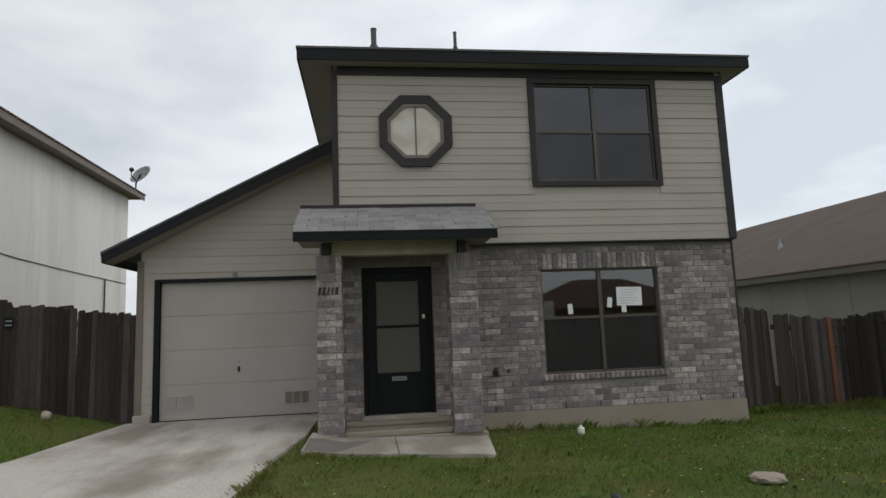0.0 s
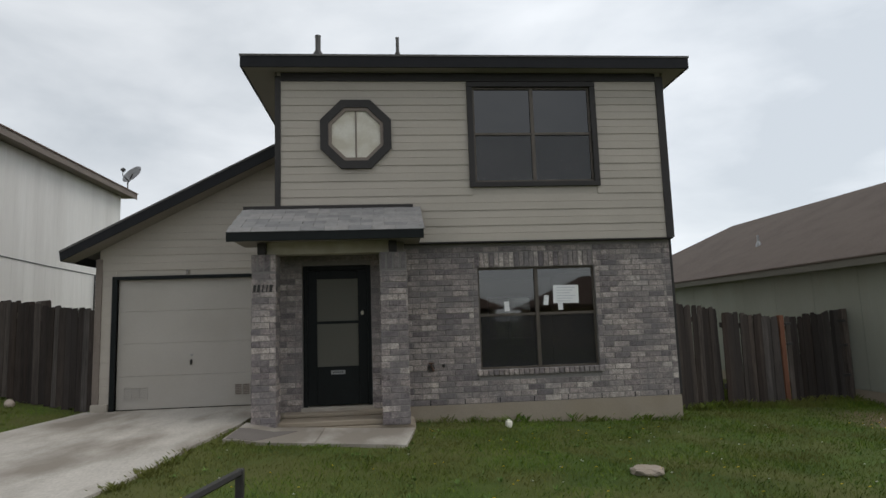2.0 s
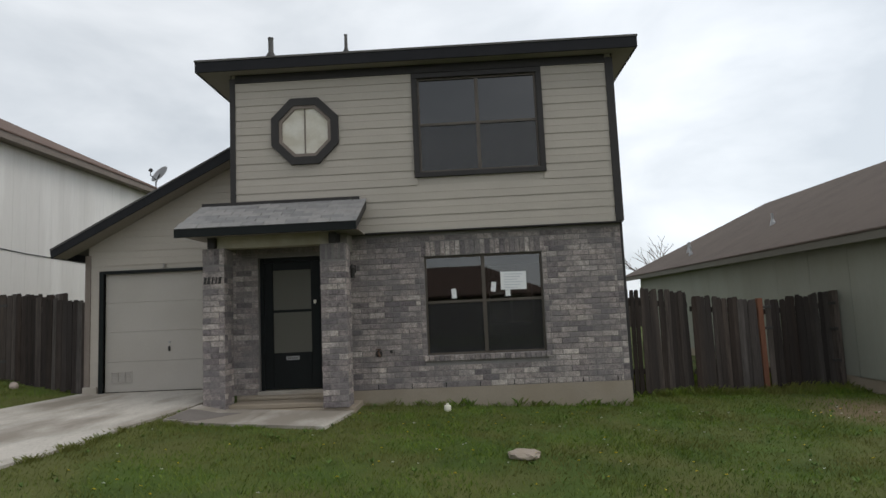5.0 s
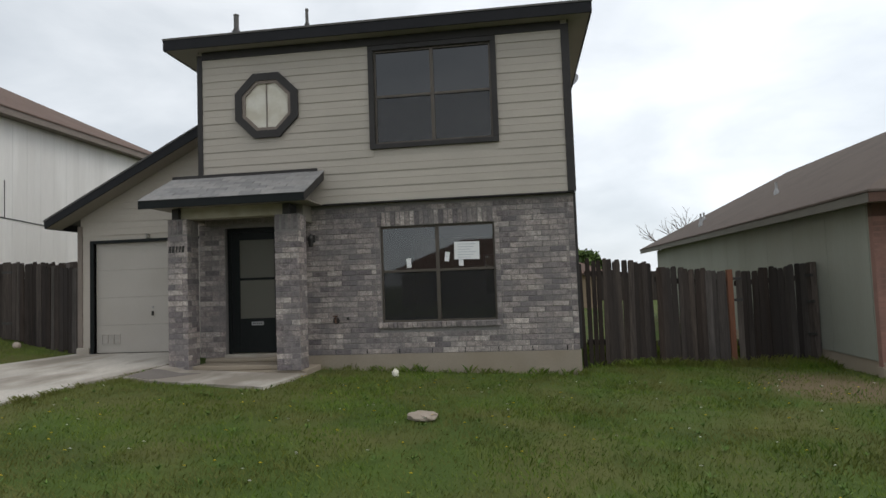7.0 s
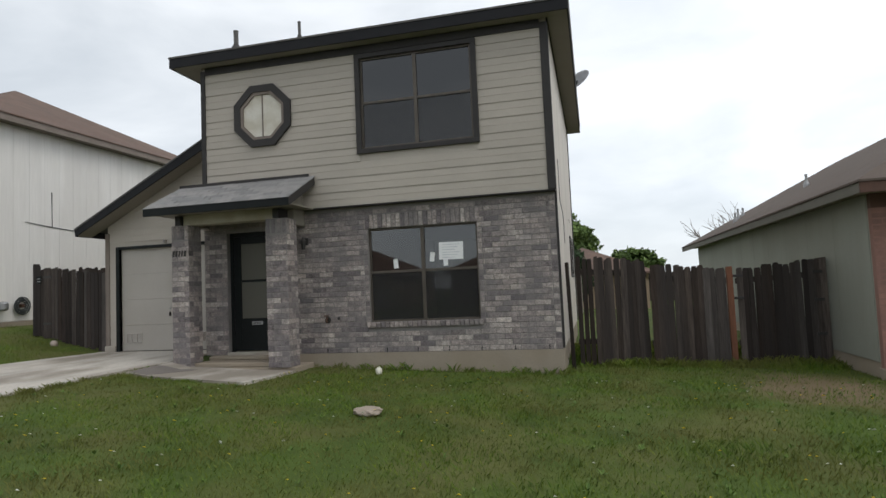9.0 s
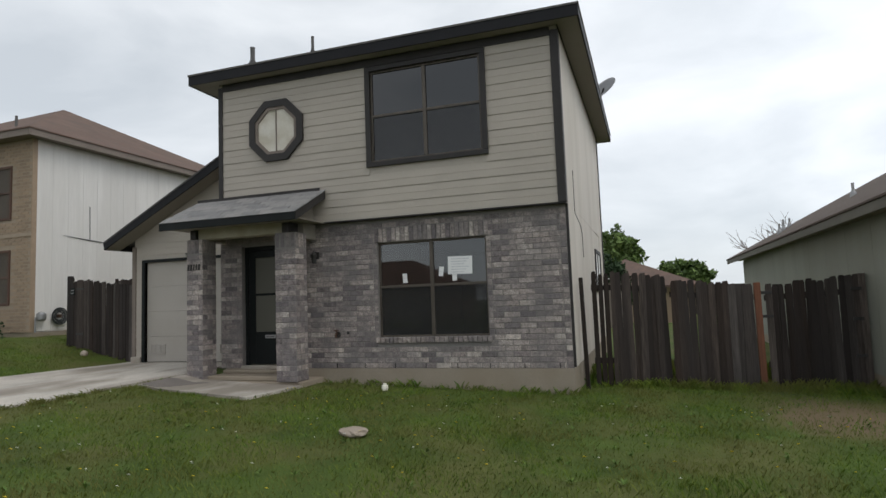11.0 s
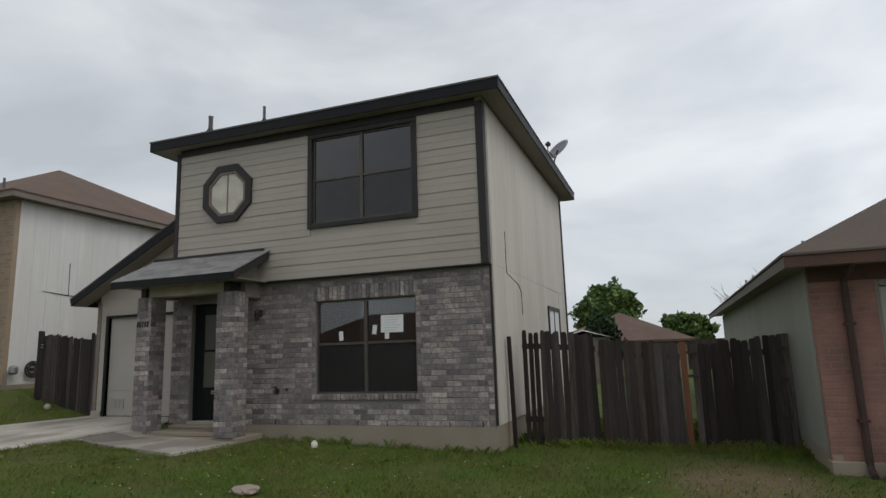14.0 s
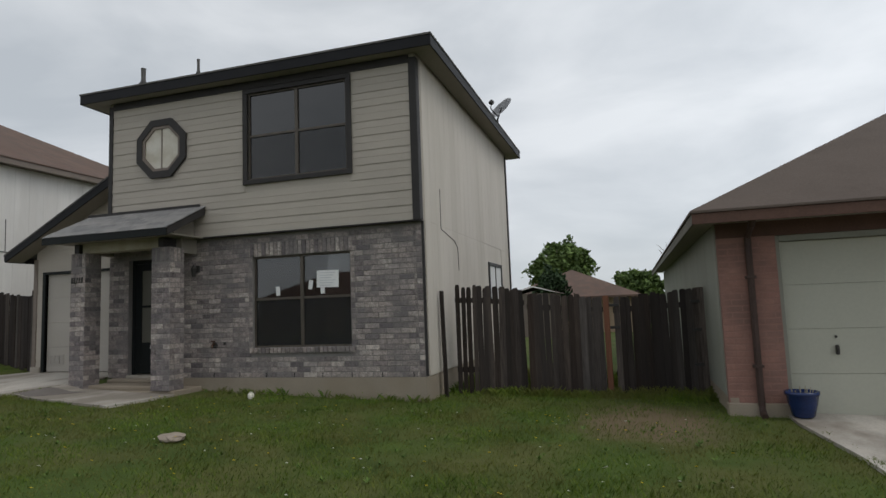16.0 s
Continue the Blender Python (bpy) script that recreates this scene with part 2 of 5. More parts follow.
HOSE = material("hose_rubber", (0.045, 0.05, 0.05), 0.6, 0.2, 8, 50, 0.05, 0.002)
LEAF = material("tree_leaf", (0.105, 0.16, 0.048), 0.7, 0.3, 0.8, 10, 0, per_object=[(0.55, 0.6, 0.5), (1.0, 1.0, 1.0), (1.5, 1.45, 1.2)], island=True)
LEAF_DARK = material("cedar_leaf", (0.03, 0.055, 0.022), 0.75, 0.3, 0.8, 10, 0, per_object=[(0.6, 0.6, 0.6), (1.3, 1.3, 1.2)], island=True)
BARK = material("grey_bark", (0.17, 0.14, 0.125), 0.95, 0.3, 6, 40, 0.6, 0.01)
GRASS_BLADE = material("grass_blade", (0.084, 0.138, 0.014), 0.6, 0.35, 0.7, 5, 0, per_object=[(0.45, 0.55, 0.5), (1.0, 1.0, 1.0), (1.5, 1.3, 1.1), (0.75, 0.95, 0.7), (1.9, 1.45, 1.6), (0.6, 0.75, 0.6)], island=True,
                       stain=(0.135, 0.125, 0.035), stain_scale=1.1, stain_amount=0.75)
WEED = material("weed_leaf", (0.10, 0.165, 0.035), 0.7, 0.25, 2, 10, 0, per_object=[(0.7, 0.75, 0.7), (1.25, 1.2, 1.1)], island=True)
YELLOW = material("yellow_petals", (0.75, 0.55, 0.03), 0.6, 0.1, 8, 40, 0)
WHITE_PETAL = material("white_petals", (0.75, 0.75, 0.70), 0.6, 0.1, 8, 40, 0)
SOIL = material("soil", (0.125, 0.10, 0.062), 0.95, 0.25, 4, 50, 0.5, 0.01)
LAWN = material("lawn_floor", (0.056, 0.088, 0.013), 0.95, 0.4, 1.6, 60, 0.6, 0.02, stain=(0.115, 0.105, 0.035), stain_scale=0.9, stain_amount=0.6)
def bare_spot(m, centre, size, soil):
    """Lets soil show through the lawn in one soft, ragged spot."""
    n, l = m.node_tree.nodes, m.node_tree.links
    p = n["Principled BSDF"]
    was = p.inputs["Base Color"].links[0].from_socket
    geo, fade, sub, ln, ns, add, ramp, mix = (n.new("ShaderNodeNewGeometry"), n.new("ShaderNodeMath"), n.new("ShaderNodeMapping"), n.new("ShaderNodeVectorMath"), n.new("ShaderNodeTexNoise"), n.new("ShaderNodeMath"), n.new("ShaderNodeValToRGB"), n.new("ShaderNodeMix"))
    sub.vector_type = "TEXTURE"
    sub.inputs["Location"].default_value, sub.inputs["Scale"].default_value = centre, size
    ln.operation = "LENGTH"
    ns.inputs["Scale"].default_value, ns.inputs["Detail"].default_value = 2.2, 5
    add.operation = "MULTIPLY_ADD"
    add.inputs[1].default_value = 1.0
    mix.data_type = "RGBA"
    fade.operation = "MULTIPLY"
    fade.inputs[1].default_value = 0.55
    mix.inputs[7].default_value = (*soil, 1)
    ramp.color_ramp.elements[0].position, ramp.color_ramp.elements[1].position = 0.62, 1.0
    ramp.color_ramp.elements[0].color, ramp.color_ramp.elements[1].color = (1, 1, 1, 1), (0, 0, 0, 1)
    l.new(geo.outputs["Position"], sub.inputs[0])
    l.new(sub.outputs[0], ln.inputs[0])
    l.new(geo.outputs["Position"], ns.inputs["Vector"])
    l.new(ns.outputs[0], add.inputs[0])
    l.new(ln.outputs["Value"], add.inputs[2])
    l.new(add.outputs[0], fade.inputs[0])
    l.new(fade.outputs[0], ramp.inputs[0])
    l.new(ramp.outputs[0], mix.inputs[0])
    l.new(was, mix.inputs[6])
    l.new(mix.outputs[2], p.inputs["Base Color"])


bare_spot(LAWN, (9.95, -0.75, 0.0), (0.85, 1.15, 1.0), (0.145, 0.108, 0.062))
PATCH = material("patched_concrete", (0.17, 0.15, 0.135), 0.9, 0.15, 3, 60, 0.3, 0.004)
ASPHALT = material("asphalt", (0.06, 0.06, 0.06), 0.9, 0.2, 2, 90, 0.4, 0.004)
GLASS = glass_material("window_glass", (0.5, 0.51, 0.5), 2.1)
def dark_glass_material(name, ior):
    """Glass with gloss alone: the dark room behind it is put in as black."""
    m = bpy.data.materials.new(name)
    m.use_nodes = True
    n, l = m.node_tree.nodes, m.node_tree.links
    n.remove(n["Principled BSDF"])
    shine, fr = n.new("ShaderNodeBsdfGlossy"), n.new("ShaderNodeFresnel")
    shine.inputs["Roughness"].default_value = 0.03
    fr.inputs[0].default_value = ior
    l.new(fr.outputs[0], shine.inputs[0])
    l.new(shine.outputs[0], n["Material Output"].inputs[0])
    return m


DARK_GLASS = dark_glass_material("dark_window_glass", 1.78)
SCREEN = screen_material("sun_screen", (0.026, 0.025, 0.0245), 0.68)
SCREEN_FINE = screen_material("upper_window_screen", (0.030, 0.029, 0.029), 0.86)
SCREEN_DOOR = screen_material("door_screen", (0.10, 0.095, 0.075), 0.05)


# ---- mesh helpers ----
def thing(name, label="", category="", group="", kind="", at=(0, 0, 0)):
    ob = new(name)
    ob.location = at
    ob.empty_display_size = 0.1
    return tagged(ob, label, category, group, kind)


def part(name, bm, mat, parent=None, label=""):
    if isinstance(bm, bpy.types.Mesh):
        me = bm
    else:
        me = bpy.data.meshes.new(name)
        bm.normal_update()
        bm.to_mesh(me)
        bm.free()
    if not me.materials:
        me.materials.append(mat)
    ob = new(name, me)
    if parent:
        ob.parent = parent
        bpy.context.view_layer.update() if False else None
        ob.matrix_parent_inverse = Matrix.Translation(-parent_origin(parent))
    if label:
        ob["label"] = label
    return ob


def parent_origin(ob):
    v = Vector((0, 0, 0))
    if ob.parent is None:
        return Vector(ob.location)
    return v


def add_box(bm, x0, x1, y0, y1, z0, z1, bevel=0.0, m=None):
    r = bmesh.ops.create_cube(bm, size=1.0)
    vs = r["verts"]
    bmesh.ops.scale(bm, verts=vs, vec=(x1 - x0, y1 - y0, z1 - z0))
    bmesh.ops.translate(bm, verts=vs, vec=((x0 + x1) / 2, (y0 + y1) / 2, (z0 + z1) / 2))
    if bevel:
        es = list({e for v in vs for e in v.link_edges})
        r = bmesh.ops.bevel(bm, geom=es, offset=bevel, segments=1, affect="EDGES")
        vs = [v for v in r["verts"]]
    if m is not None:
        bmesh.ops.transform(bm, matrix=m, verts=list({v for v in bm.verts if v.is_valid}) if bevel else vs)
    return vs


def box(x0, x1, y0, y1, z0, z1, bevel=0.0):
    bm = bmesh.new()
    add_box(bm, min(x0, x1), max(x0, x1), min(y0, y1), max(y0, y1), min(z0, z1), max(z0, z1), bevel)
    return bm


def boxes(rows, bevel=0.0):
    bm = bmesh.new()
    for r in rows:
        add_box(bm, *r, bevel)
    return bm


def prism(points, vec):
    """A closed outline pushed along vec."""
    bm = bmesh.new()
    vs = [bm.verts.new(p) for p in points]
    f = bm.faces.new(vs)
    r = bmesh.ops.extrude_face_region(bm, geom=[f])
    bmesh.ops.translate(bm, verts=[v for v in r["geom"] if isinstance(v, bmesh.types.BMVert)], vec=vec)
    bmesh.ops.recalc_face_normals(bm, faces=bm.faces)
    return bm


def tube(points, radius, sides=8, taper=None):
    """A round tube through the points; taper gives the radius at each of them."""
    bm = bmesh.new()
    pts = [Vector(p) for p in points]
    rings = []
    for i, p in enumerate(pts):
        d = (pts[min(i + 1, len(pts) - 1)] - pts[max(i - 1, 0)]).normalized()
        side = d.cross(Vector((0.31, 0.17, 0.93)))
        if side.length < 0.05:
            side = d.cross(Vector((1, 0, 0)))
        side.normalize()
        up = d.cross(side)
        r = taper[i] if taper else radius
        rings.append([bm.verts.new(p + r * (math.cos(a) * side + math.sin(a) * up)) for a in [2 * math.pi * k / sides for k in range(sides)]])
    for a, b in zip(rings, rings[1:]):
        for k in range(sides):
            bm.faces.new((a[k], a[(k + 1) % sides], b[(k + 1) % sides], b[k]))
    bm.faces.new(rings[0][::-1])
    bm.faces.new(rings[-1])
    bmesh.ops.recalc_face_normals(bm, faces=bm.faces)
    return bm


def lathe(profile, centre, sides=20):
    bm = bmesh.new()
    rings = [[bm.verts.new((centre[0] + r * math.cos(2 * math.pi * k / sides), centre[1] + r * math.sin(2 * math.pi * k / sides), centre[2] + z)) for k in range(sides)] for r, z in profile]
    for a, b in zip(rings, rings[1:]):
        for k in range(sides):
            bm.faces.new((a[k], a[(k + 1) % sides], b[(k + 1) % sides], b[k]))
    bm.faces.new(rings[0][::-1])
    bm.faces.new(rings[-1])
    bmesh.ops.recalc_face_normals(bm, faces=bm.faces)
    return bm


def smooth(ob):
    for p in ob.data.polygons:
        p.use_smooth = True
    return ob


def turned(bm, m):
    bmesh.ops.transform(bm, matrix=m, verts=bm.verts)
    return bm


def chamfer_mesh(name, lx, ly, lz, c=0.004, wobble=0.0, seed=0):
    """A piece centred on x and z, face at y = 0 towards -y, with a chamfered face."""
    rnd = random.Random(seed)
    j = lambda: rnd.uniform(-wobble, wobble)
    x, z = lx / 2, lz / 2
    v = [(-x, ly, -z), (x, ly, -z), (x, ly, z), (-x, ly, z), (-x + j(), c, -z + j()), (x + j(), c, -z + j()), (x + j(), c, z + j()), (-x + j(), c, z + j()),
         (-x + c, j(), -z + c), (x - c, j(), -z + c), (x - c, j(), z - c), (-x + c, j(), z - c)]
    f = [(0, 3, 2, 1), (0, 1, 5, 4), (1, 2, 6, 5), (2, 3, 7, 6), (3, 0, 4, 7), (4, 5, 9, 8), (5, 6, 10, 9), (6, 7, 11, 10), (7, 4, 8, 11), (8, 9, 10, 11)]
    me = bpy.data.meshes.new(name)
    me.from_pydata(v, [], f)
    return me


def piece(name, me, mat, parent, m):
    ob = new(name, me)
    if not me.materials:
        me.materials.append(mat)
    ob.parent = parent
    ob.matrix_parent_inverse = Matrix.Translation(-parent_origin(parent))
    ob.matrix_basis = m
    return ob


# ---- the ground ----
def ground_z(x, y):
    xs = (-60, -9, -5.2, -4.1, -2.4, 2.7, 6.74, 11, 16, 60)
    zs = (1.3, 1.12, 1.05, 0.82, 0.47, 0.25, 0.10, -0.02, -0.14, -0.5)
    z = float(np.interp(x, xs, zs))
    if x < -2.4 and y < 0.5:
        base = 0.47
        k = min(1.0, (0.5 - y) / 9.0)
        z = z * (1 - k) + base * k
    if -2.7 < x < 0.8 and y > -2.5:
        k = min(1.0, (y + 2.5) / 3.2) * min(1.0, (0.8 - x) / 0.35)
        z = z * (1 - k) + max(z, 0.465) * k
    if y < -2.5:
        z -= 0.028 * (min(-y, 16) - 2.5)
    return z


def spans(a, b, mid0, mid1, step, far):
    out = list(np.arange(mid0, mid1 + 1e-6, step))
    lo, hi = mid0, mid1
    s = step
    while lo > a:
        s *= far
        lo -= s
        out.insert(0, max(lo, a))
    s = step
    while hi < b:
        s *= far
        hi += s
        out.append(min(hi, b))
    return out


gx, gy = spans(-900, 900, -9, 16, 0.25, 1.35), spans(-900, 900, -10, 3, 0.25, 1.35)
verts = [(x, y, ground_z(x, y) + (0.015 * noise.noise((x * 1.3, y * 1.3, 0)) if -9 < x < 16 and -10 < y < 3 else 0)) for y in gy for x in gx]
nx = len(gx)
faces = [(j * nx + i, j * nx + i + 1, (j + 1) * nx + i + 1, (j + 1) * nx + i) for j in range(len(gy) - 1) for i in range(nx - 1)]
me = bpy.data.meshes.new("ground")
me.from_pydata(verts, [], faces)
me.materials.append(LAWN)
ground = tagged(smooth(new("ground", me)), "patchy green front lawn sloping across the lots", "ground", kind="structure")


def slab(name, outline, top, thick, mat, label, category, sub=0.4):
    """A paved sheet that follows the ground, with square edges."""
    bm = bmesh.new()
    low = [bm.verts.new((x, y, 0)) for x, y in outline]
    f = bm.faces.new(low)
    bmesh.ops.triangulate(bm, faces=[f])
    bmesh.ops.subdivide_edges(bm, edges=bm.edges, cuts=6, use_grid_fill=True)
    for v in bm.verts:
        v.co.z = ground_z(v.co.x, v.co.y) + top
    r = bmesh.ops.extrude_face_region(bm, geom=list(bm.faces))
    bmesh.ops.translate(bm, verts=[v for v in r["geom"] if isinstance(v, bmesh.types.BMVert)], vec=(0, 0, -thick))
    bmesh.ops.recalc_face_normals(bm, faces=bm.faces)
    return tagged(part(name, bm, mat), label, category, kind="structure")


DRIVE = [(-2.38, 0.86), (0.42, 0.86), (0.34, -0.6), (0.10, -1.9), (-0.05, -3.2), (-0.5, -5.0), (-1.9, -9.4), (-2.5, -11.3), (-6.0, -11.3), (-5.0, -9.4), (-3.7, -6.0), (-2.85, -3.4), (-2.55, -1.7)]
slab("driveway", DRIVE, 0.035, 0.12, PAVING, "stained pale concrete driveway up to the garage door", "driveway")
slab("walkway", [(0.40, -0.62), (0.35, -1.60), (1.43, -1.72), (1.43, -0.62)], 0.04, 0.1, PAVING, "pale concrete walk slab before the porch", "walkway")
slab("walkway", [(1.44, -0.62), (1.44, -1.72), (2.50, -1.84), (2.66, -0.60)], 0.04, 0.1, PAVING, "pale concrete walk slab before the porch", "walkway")
slab("neighbour_driveway", [(11.62, 0.25), (11.60, -0.6), (11.75, -2.2), (12.1, -11.3), (17.5, -11.3), (16.6, 0.25)], 0.04, 0.12, PAVING, "pale concrete driveway beside the lawn", "driveway")
street = slab("street", [(-30, -11.3), (30, -11.3), (30, -19), (-30, -19)], 0.09, 0.25, ASPHALT, "grey asphalt street", "road")
dark_patch = slab("walkway_patch", [(0.40, -0.98), (0.38, -1.57), (0.72, -1.60), (1.12, -0.92)], 0.044, 0.05, PATCH, "dark grey patched corner of the walk slab", "walkway")

# ---- the two-storey house ----
X0, X1, XL = 0.70, 6.76, -2.21
FLOOR_Z, SIDE_TOP, BACK = 0.48, 5.50, 7.0
BRICK_TOP = 2.90
W1 = (3.68, 5.51, 0.97, 2.50)
W2 = (3.62, 5.63, 3.74, 5.395)
DOOR = (1.05, 2.06, 0.52, 2.60)

found = tagged(part("foundation", boxes([(X0, 6.756, -0.008, BACK, -0.5, FLOOR_Z - 0.001), (XL + 0.02, X0, 0.84, BACK, -0.3, 0.50)]), FOUNDATION), "tan concrete house foundation above the grass", "foundation", kind="structure")
tagged(part("floor", box(X0 + 0.1, 6.66, 0.14, BACK - 0.1, FLOOR_Z + 0.004, FLOOR_Z + 0.03), DARK_INSIDE), "bare floor inside the house, coloured dark for dimness", "floor", kind="structure")


def wall_with_holes(name, x0, x1, z0, z1, y0, y1, holes, mat, label, kind="structure"):
    bm = bmesh.new()
    xs = sorted({x0, x1, *[h[0] for h in holes], *[h[1] for h in holes]})
    zs = sorted({z0, z1, *[h[2] for h in holes], *[h[3] for h in holes]})
    for a, b in zip(xs, xs[1:]):
        run = None
        for c, d in zip(zs, zs[1:]):
            mx, mz = (a + b) / 2, (c + d) / 2
            solid = not any(h[0] < mx < h[1] and h[2] < mz < h[3] for h in holes)
            if solid:
                run = (run[0], d) if run else (c, d)
            if (not solid or d == zs[-1]) and run:
                add_box(bm, a, b, y0, y1, run[0], run[1])
                run = None
    bmesh.ops.remove_doubles(bm, verts=bm.verts, dist=0.0005)
    return tagged(part(name, bm, mat), label, "wall", kind=kind)


front = wall_with_holes("wall_front_lower", X0 - 0.10, 6.742, FLOOR_Z, BRICK_TOP, 0.006, 0.13, [W1, DOOR], MORTAR, "grey-washed brick front wall with pale mortar")
upper = wall_with_holes("wall_front_upper", X0, X1 - 0.002, BRICK_TOP + 0.004, SIDE_TOP + 0.1, -0.105, 0.13, [W2], SIDING, "greige painted lap siding on the upper storey")
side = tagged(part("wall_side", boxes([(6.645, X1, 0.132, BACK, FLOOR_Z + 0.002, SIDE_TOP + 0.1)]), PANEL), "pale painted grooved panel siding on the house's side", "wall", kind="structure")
# grooves of the side panels stand as thin battens of shade between boards
GROOVE = 0.305
for i in range(int((BACK - 0.14) / GROOVE)):
    y = 0.14 + i * GROOVE
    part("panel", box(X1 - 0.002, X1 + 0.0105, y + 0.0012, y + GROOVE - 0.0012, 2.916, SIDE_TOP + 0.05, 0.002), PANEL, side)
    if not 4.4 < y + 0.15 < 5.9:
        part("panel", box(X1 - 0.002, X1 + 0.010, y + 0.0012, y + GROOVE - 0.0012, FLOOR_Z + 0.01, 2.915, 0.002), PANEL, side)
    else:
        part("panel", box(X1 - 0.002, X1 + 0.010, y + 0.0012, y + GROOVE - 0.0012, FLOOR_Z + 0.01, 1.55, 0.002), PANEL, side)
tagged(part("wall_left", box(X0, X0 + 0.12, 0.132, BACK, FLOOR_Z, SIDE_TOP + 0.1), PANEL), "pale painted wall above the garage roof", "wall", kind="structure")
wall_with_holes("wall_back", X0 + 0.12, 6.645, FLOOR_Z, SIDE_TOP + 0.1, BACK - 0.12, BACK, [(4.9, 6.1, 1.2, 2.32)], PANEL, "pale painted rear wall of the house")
tagged(part("ceiling", boxes([(X0 + 0.12, 6.645, 0.132, BACK - 0.12, 2.80, 2.92), (X0 + 0.12, 6.645, 0.132, BACK - 0.12, 5.42, 5.50)]), DARK_INSIDE), "ceilings inside the house, coloured dark for dimness", "ceiling", kind="structure")
tagged(part("wall_inner", box(2.9, 3.0, 0.14, BACK - 0.13, FLOOR_Z + 0.035, 2.79), DARK_INSIDE), "added inner wall of the front room, coloured dark for dimness", "wall", kind="structure")

# added sheet, blocks lit room surfaces from showing through the upper panes
tagged(part("wall_inner_upper", box(3.0, 6.2, 0.30, 0.34, 3.0, 5.41), BLACK_BACKING), "added black backing sheet that keeps the upper window dark", "wall", kind="structure")

# side joint and crack in the panels
crack = tube([(X1 + 0.014, 0.95, 3.56), (X1 + 0.014, 0.94, 2.95), (X1 + 0.014, 0.96, 2.86), (X1 + 0.014, 1.75, 2.74), (X1 + 0.014, 1.95, 2.62), (X1 + 0.014, 1.98, 2.2)], 0.006, 5)
# the panel crack is drawn as a thin dark tube on the wall
tagged(part("cable", crack, DARK_METAL), "thin dark tube tracing the crack in the side panels", "cable")

# lap boards of the upper front
EXPOSE = 0.238


def lap_mesh(name, length, height, thick=0.0115):
    """A double-lap board: two shallow courses in one."""
    x, h = length / 2, height / 2
    prof = [(0.02, 0), (-thick, 0), (-thick * 0.62, h - 0.001), (-thick * 0.25, h), (-thick * 0.8, h + 0.0015), (-0.001, height), (0.02, height)]
    n = len(prof)
    v = [(s * x, y, z) for s in (-1, 1) for y, z in prof]
    f = [(i, (i + 1) % n, n + (i + 1) % n, n + i) for i in range(n)] + [tuple(range(n))[::-1], tuple(range(n, 2 * n))]
    me = bpy.data.meshes.new(name)
    me.from_pydata(v, [], f)
    return me


def lap_rows(parent, x0, x1, z0, z1, y, expose, holes, mat, clip=None):
    z = z0
    while z < z1 - 0.02:
        top = min(z + expose, z1)
        a0, a1 = x0, x1
        if clip:
            a0 = max(a0, clip(z))
        cuts = [(a0, a1)]
        for h in holes:
            if h[2] < top - 0.01 and h[3] > z + 0.01:
                cuts = [q for c in cuts for q in ((c[0], min(c[1], h[0])), (max(c[0], h[1]), c[1])) if q[1] - q[0] > 0.02]
        for c in cuts:
            if c[1] - c[0] > 0.05:
                piece("board", lap_mesh("board", c[1] - c[0], top - z - 0.002), mat, parent, Matrix.Translation(((c[0] + c[1]) / 2, y, z + 0.001)))
        z = top


OCT = (1.885, 4.575, 0.535)
lap_rows(upper, X0 + 0.06, X1 - 0.10, BRICK_TOP, SIDE_TOP, -0.107, EXPOSE, [(W2[0] + 0.02, W2[1] - 0.02, W2[2] + 0.02, W2[3] - 0.02)], SIDING)


# corner trims and skirt
def trim(name, rows, label, bevel=0.003, mat=TRIM):
    return tagged(part(name, boxes(rows, bevel), mat), label, "trim", kind="structure")


trim("trim_corner", [(X1 - 0.10, X1 + 0.022, -0.135, -0.105, BRICK_TOP, SIDE_TOP), (X1 + 0.002, X1 + 0.024, -0.104, 0.0, BRICK_TOP, SIDE_TOP)], "dark corner trim board of the upper storey")
trim("trim_corner", [(X0 - 0.025, X0 + 0.06, -0.135, -0.106, 3.30, SIDE_TOP), (X0 - 0.025, X0 - 0.002, -0.105, 0.40, 3.30, SIDE_TOP)], "dark corner trim board of the upper storey")
trim("trim_brick_edge", [(X1 - 0.016, X1 + 0.02, 0.0, 0.035, 0.5, BRICK_TOP - 0.01)], "dark strip where brick meets side siding")
# shadow line below the overhanging siding, built as a dark strip
trim("trim_drip", [(2.0, X1 + 0.005, -0.122, -0.002, BRICK_TOP - 0.022, BRICK_TOP - 0.002)], "dark strip standing in for the shadow line under the siding")
trim("trim_back_corner", [(X1 + 0.002, X1 + 0.03, BACK - 0.09, BACK + 0.02, 0.5, SIDE_TOP)], "dark rear corner trim board")

# main roof: hipped, low
EX0, EX1, EY0, EY1, EZ = 0.20, 7.13, -0.37, 7.42, 5.70
roof = thing("roof_main", "dark shingled low hip roof with dark fascia", "roof", kind="structure")


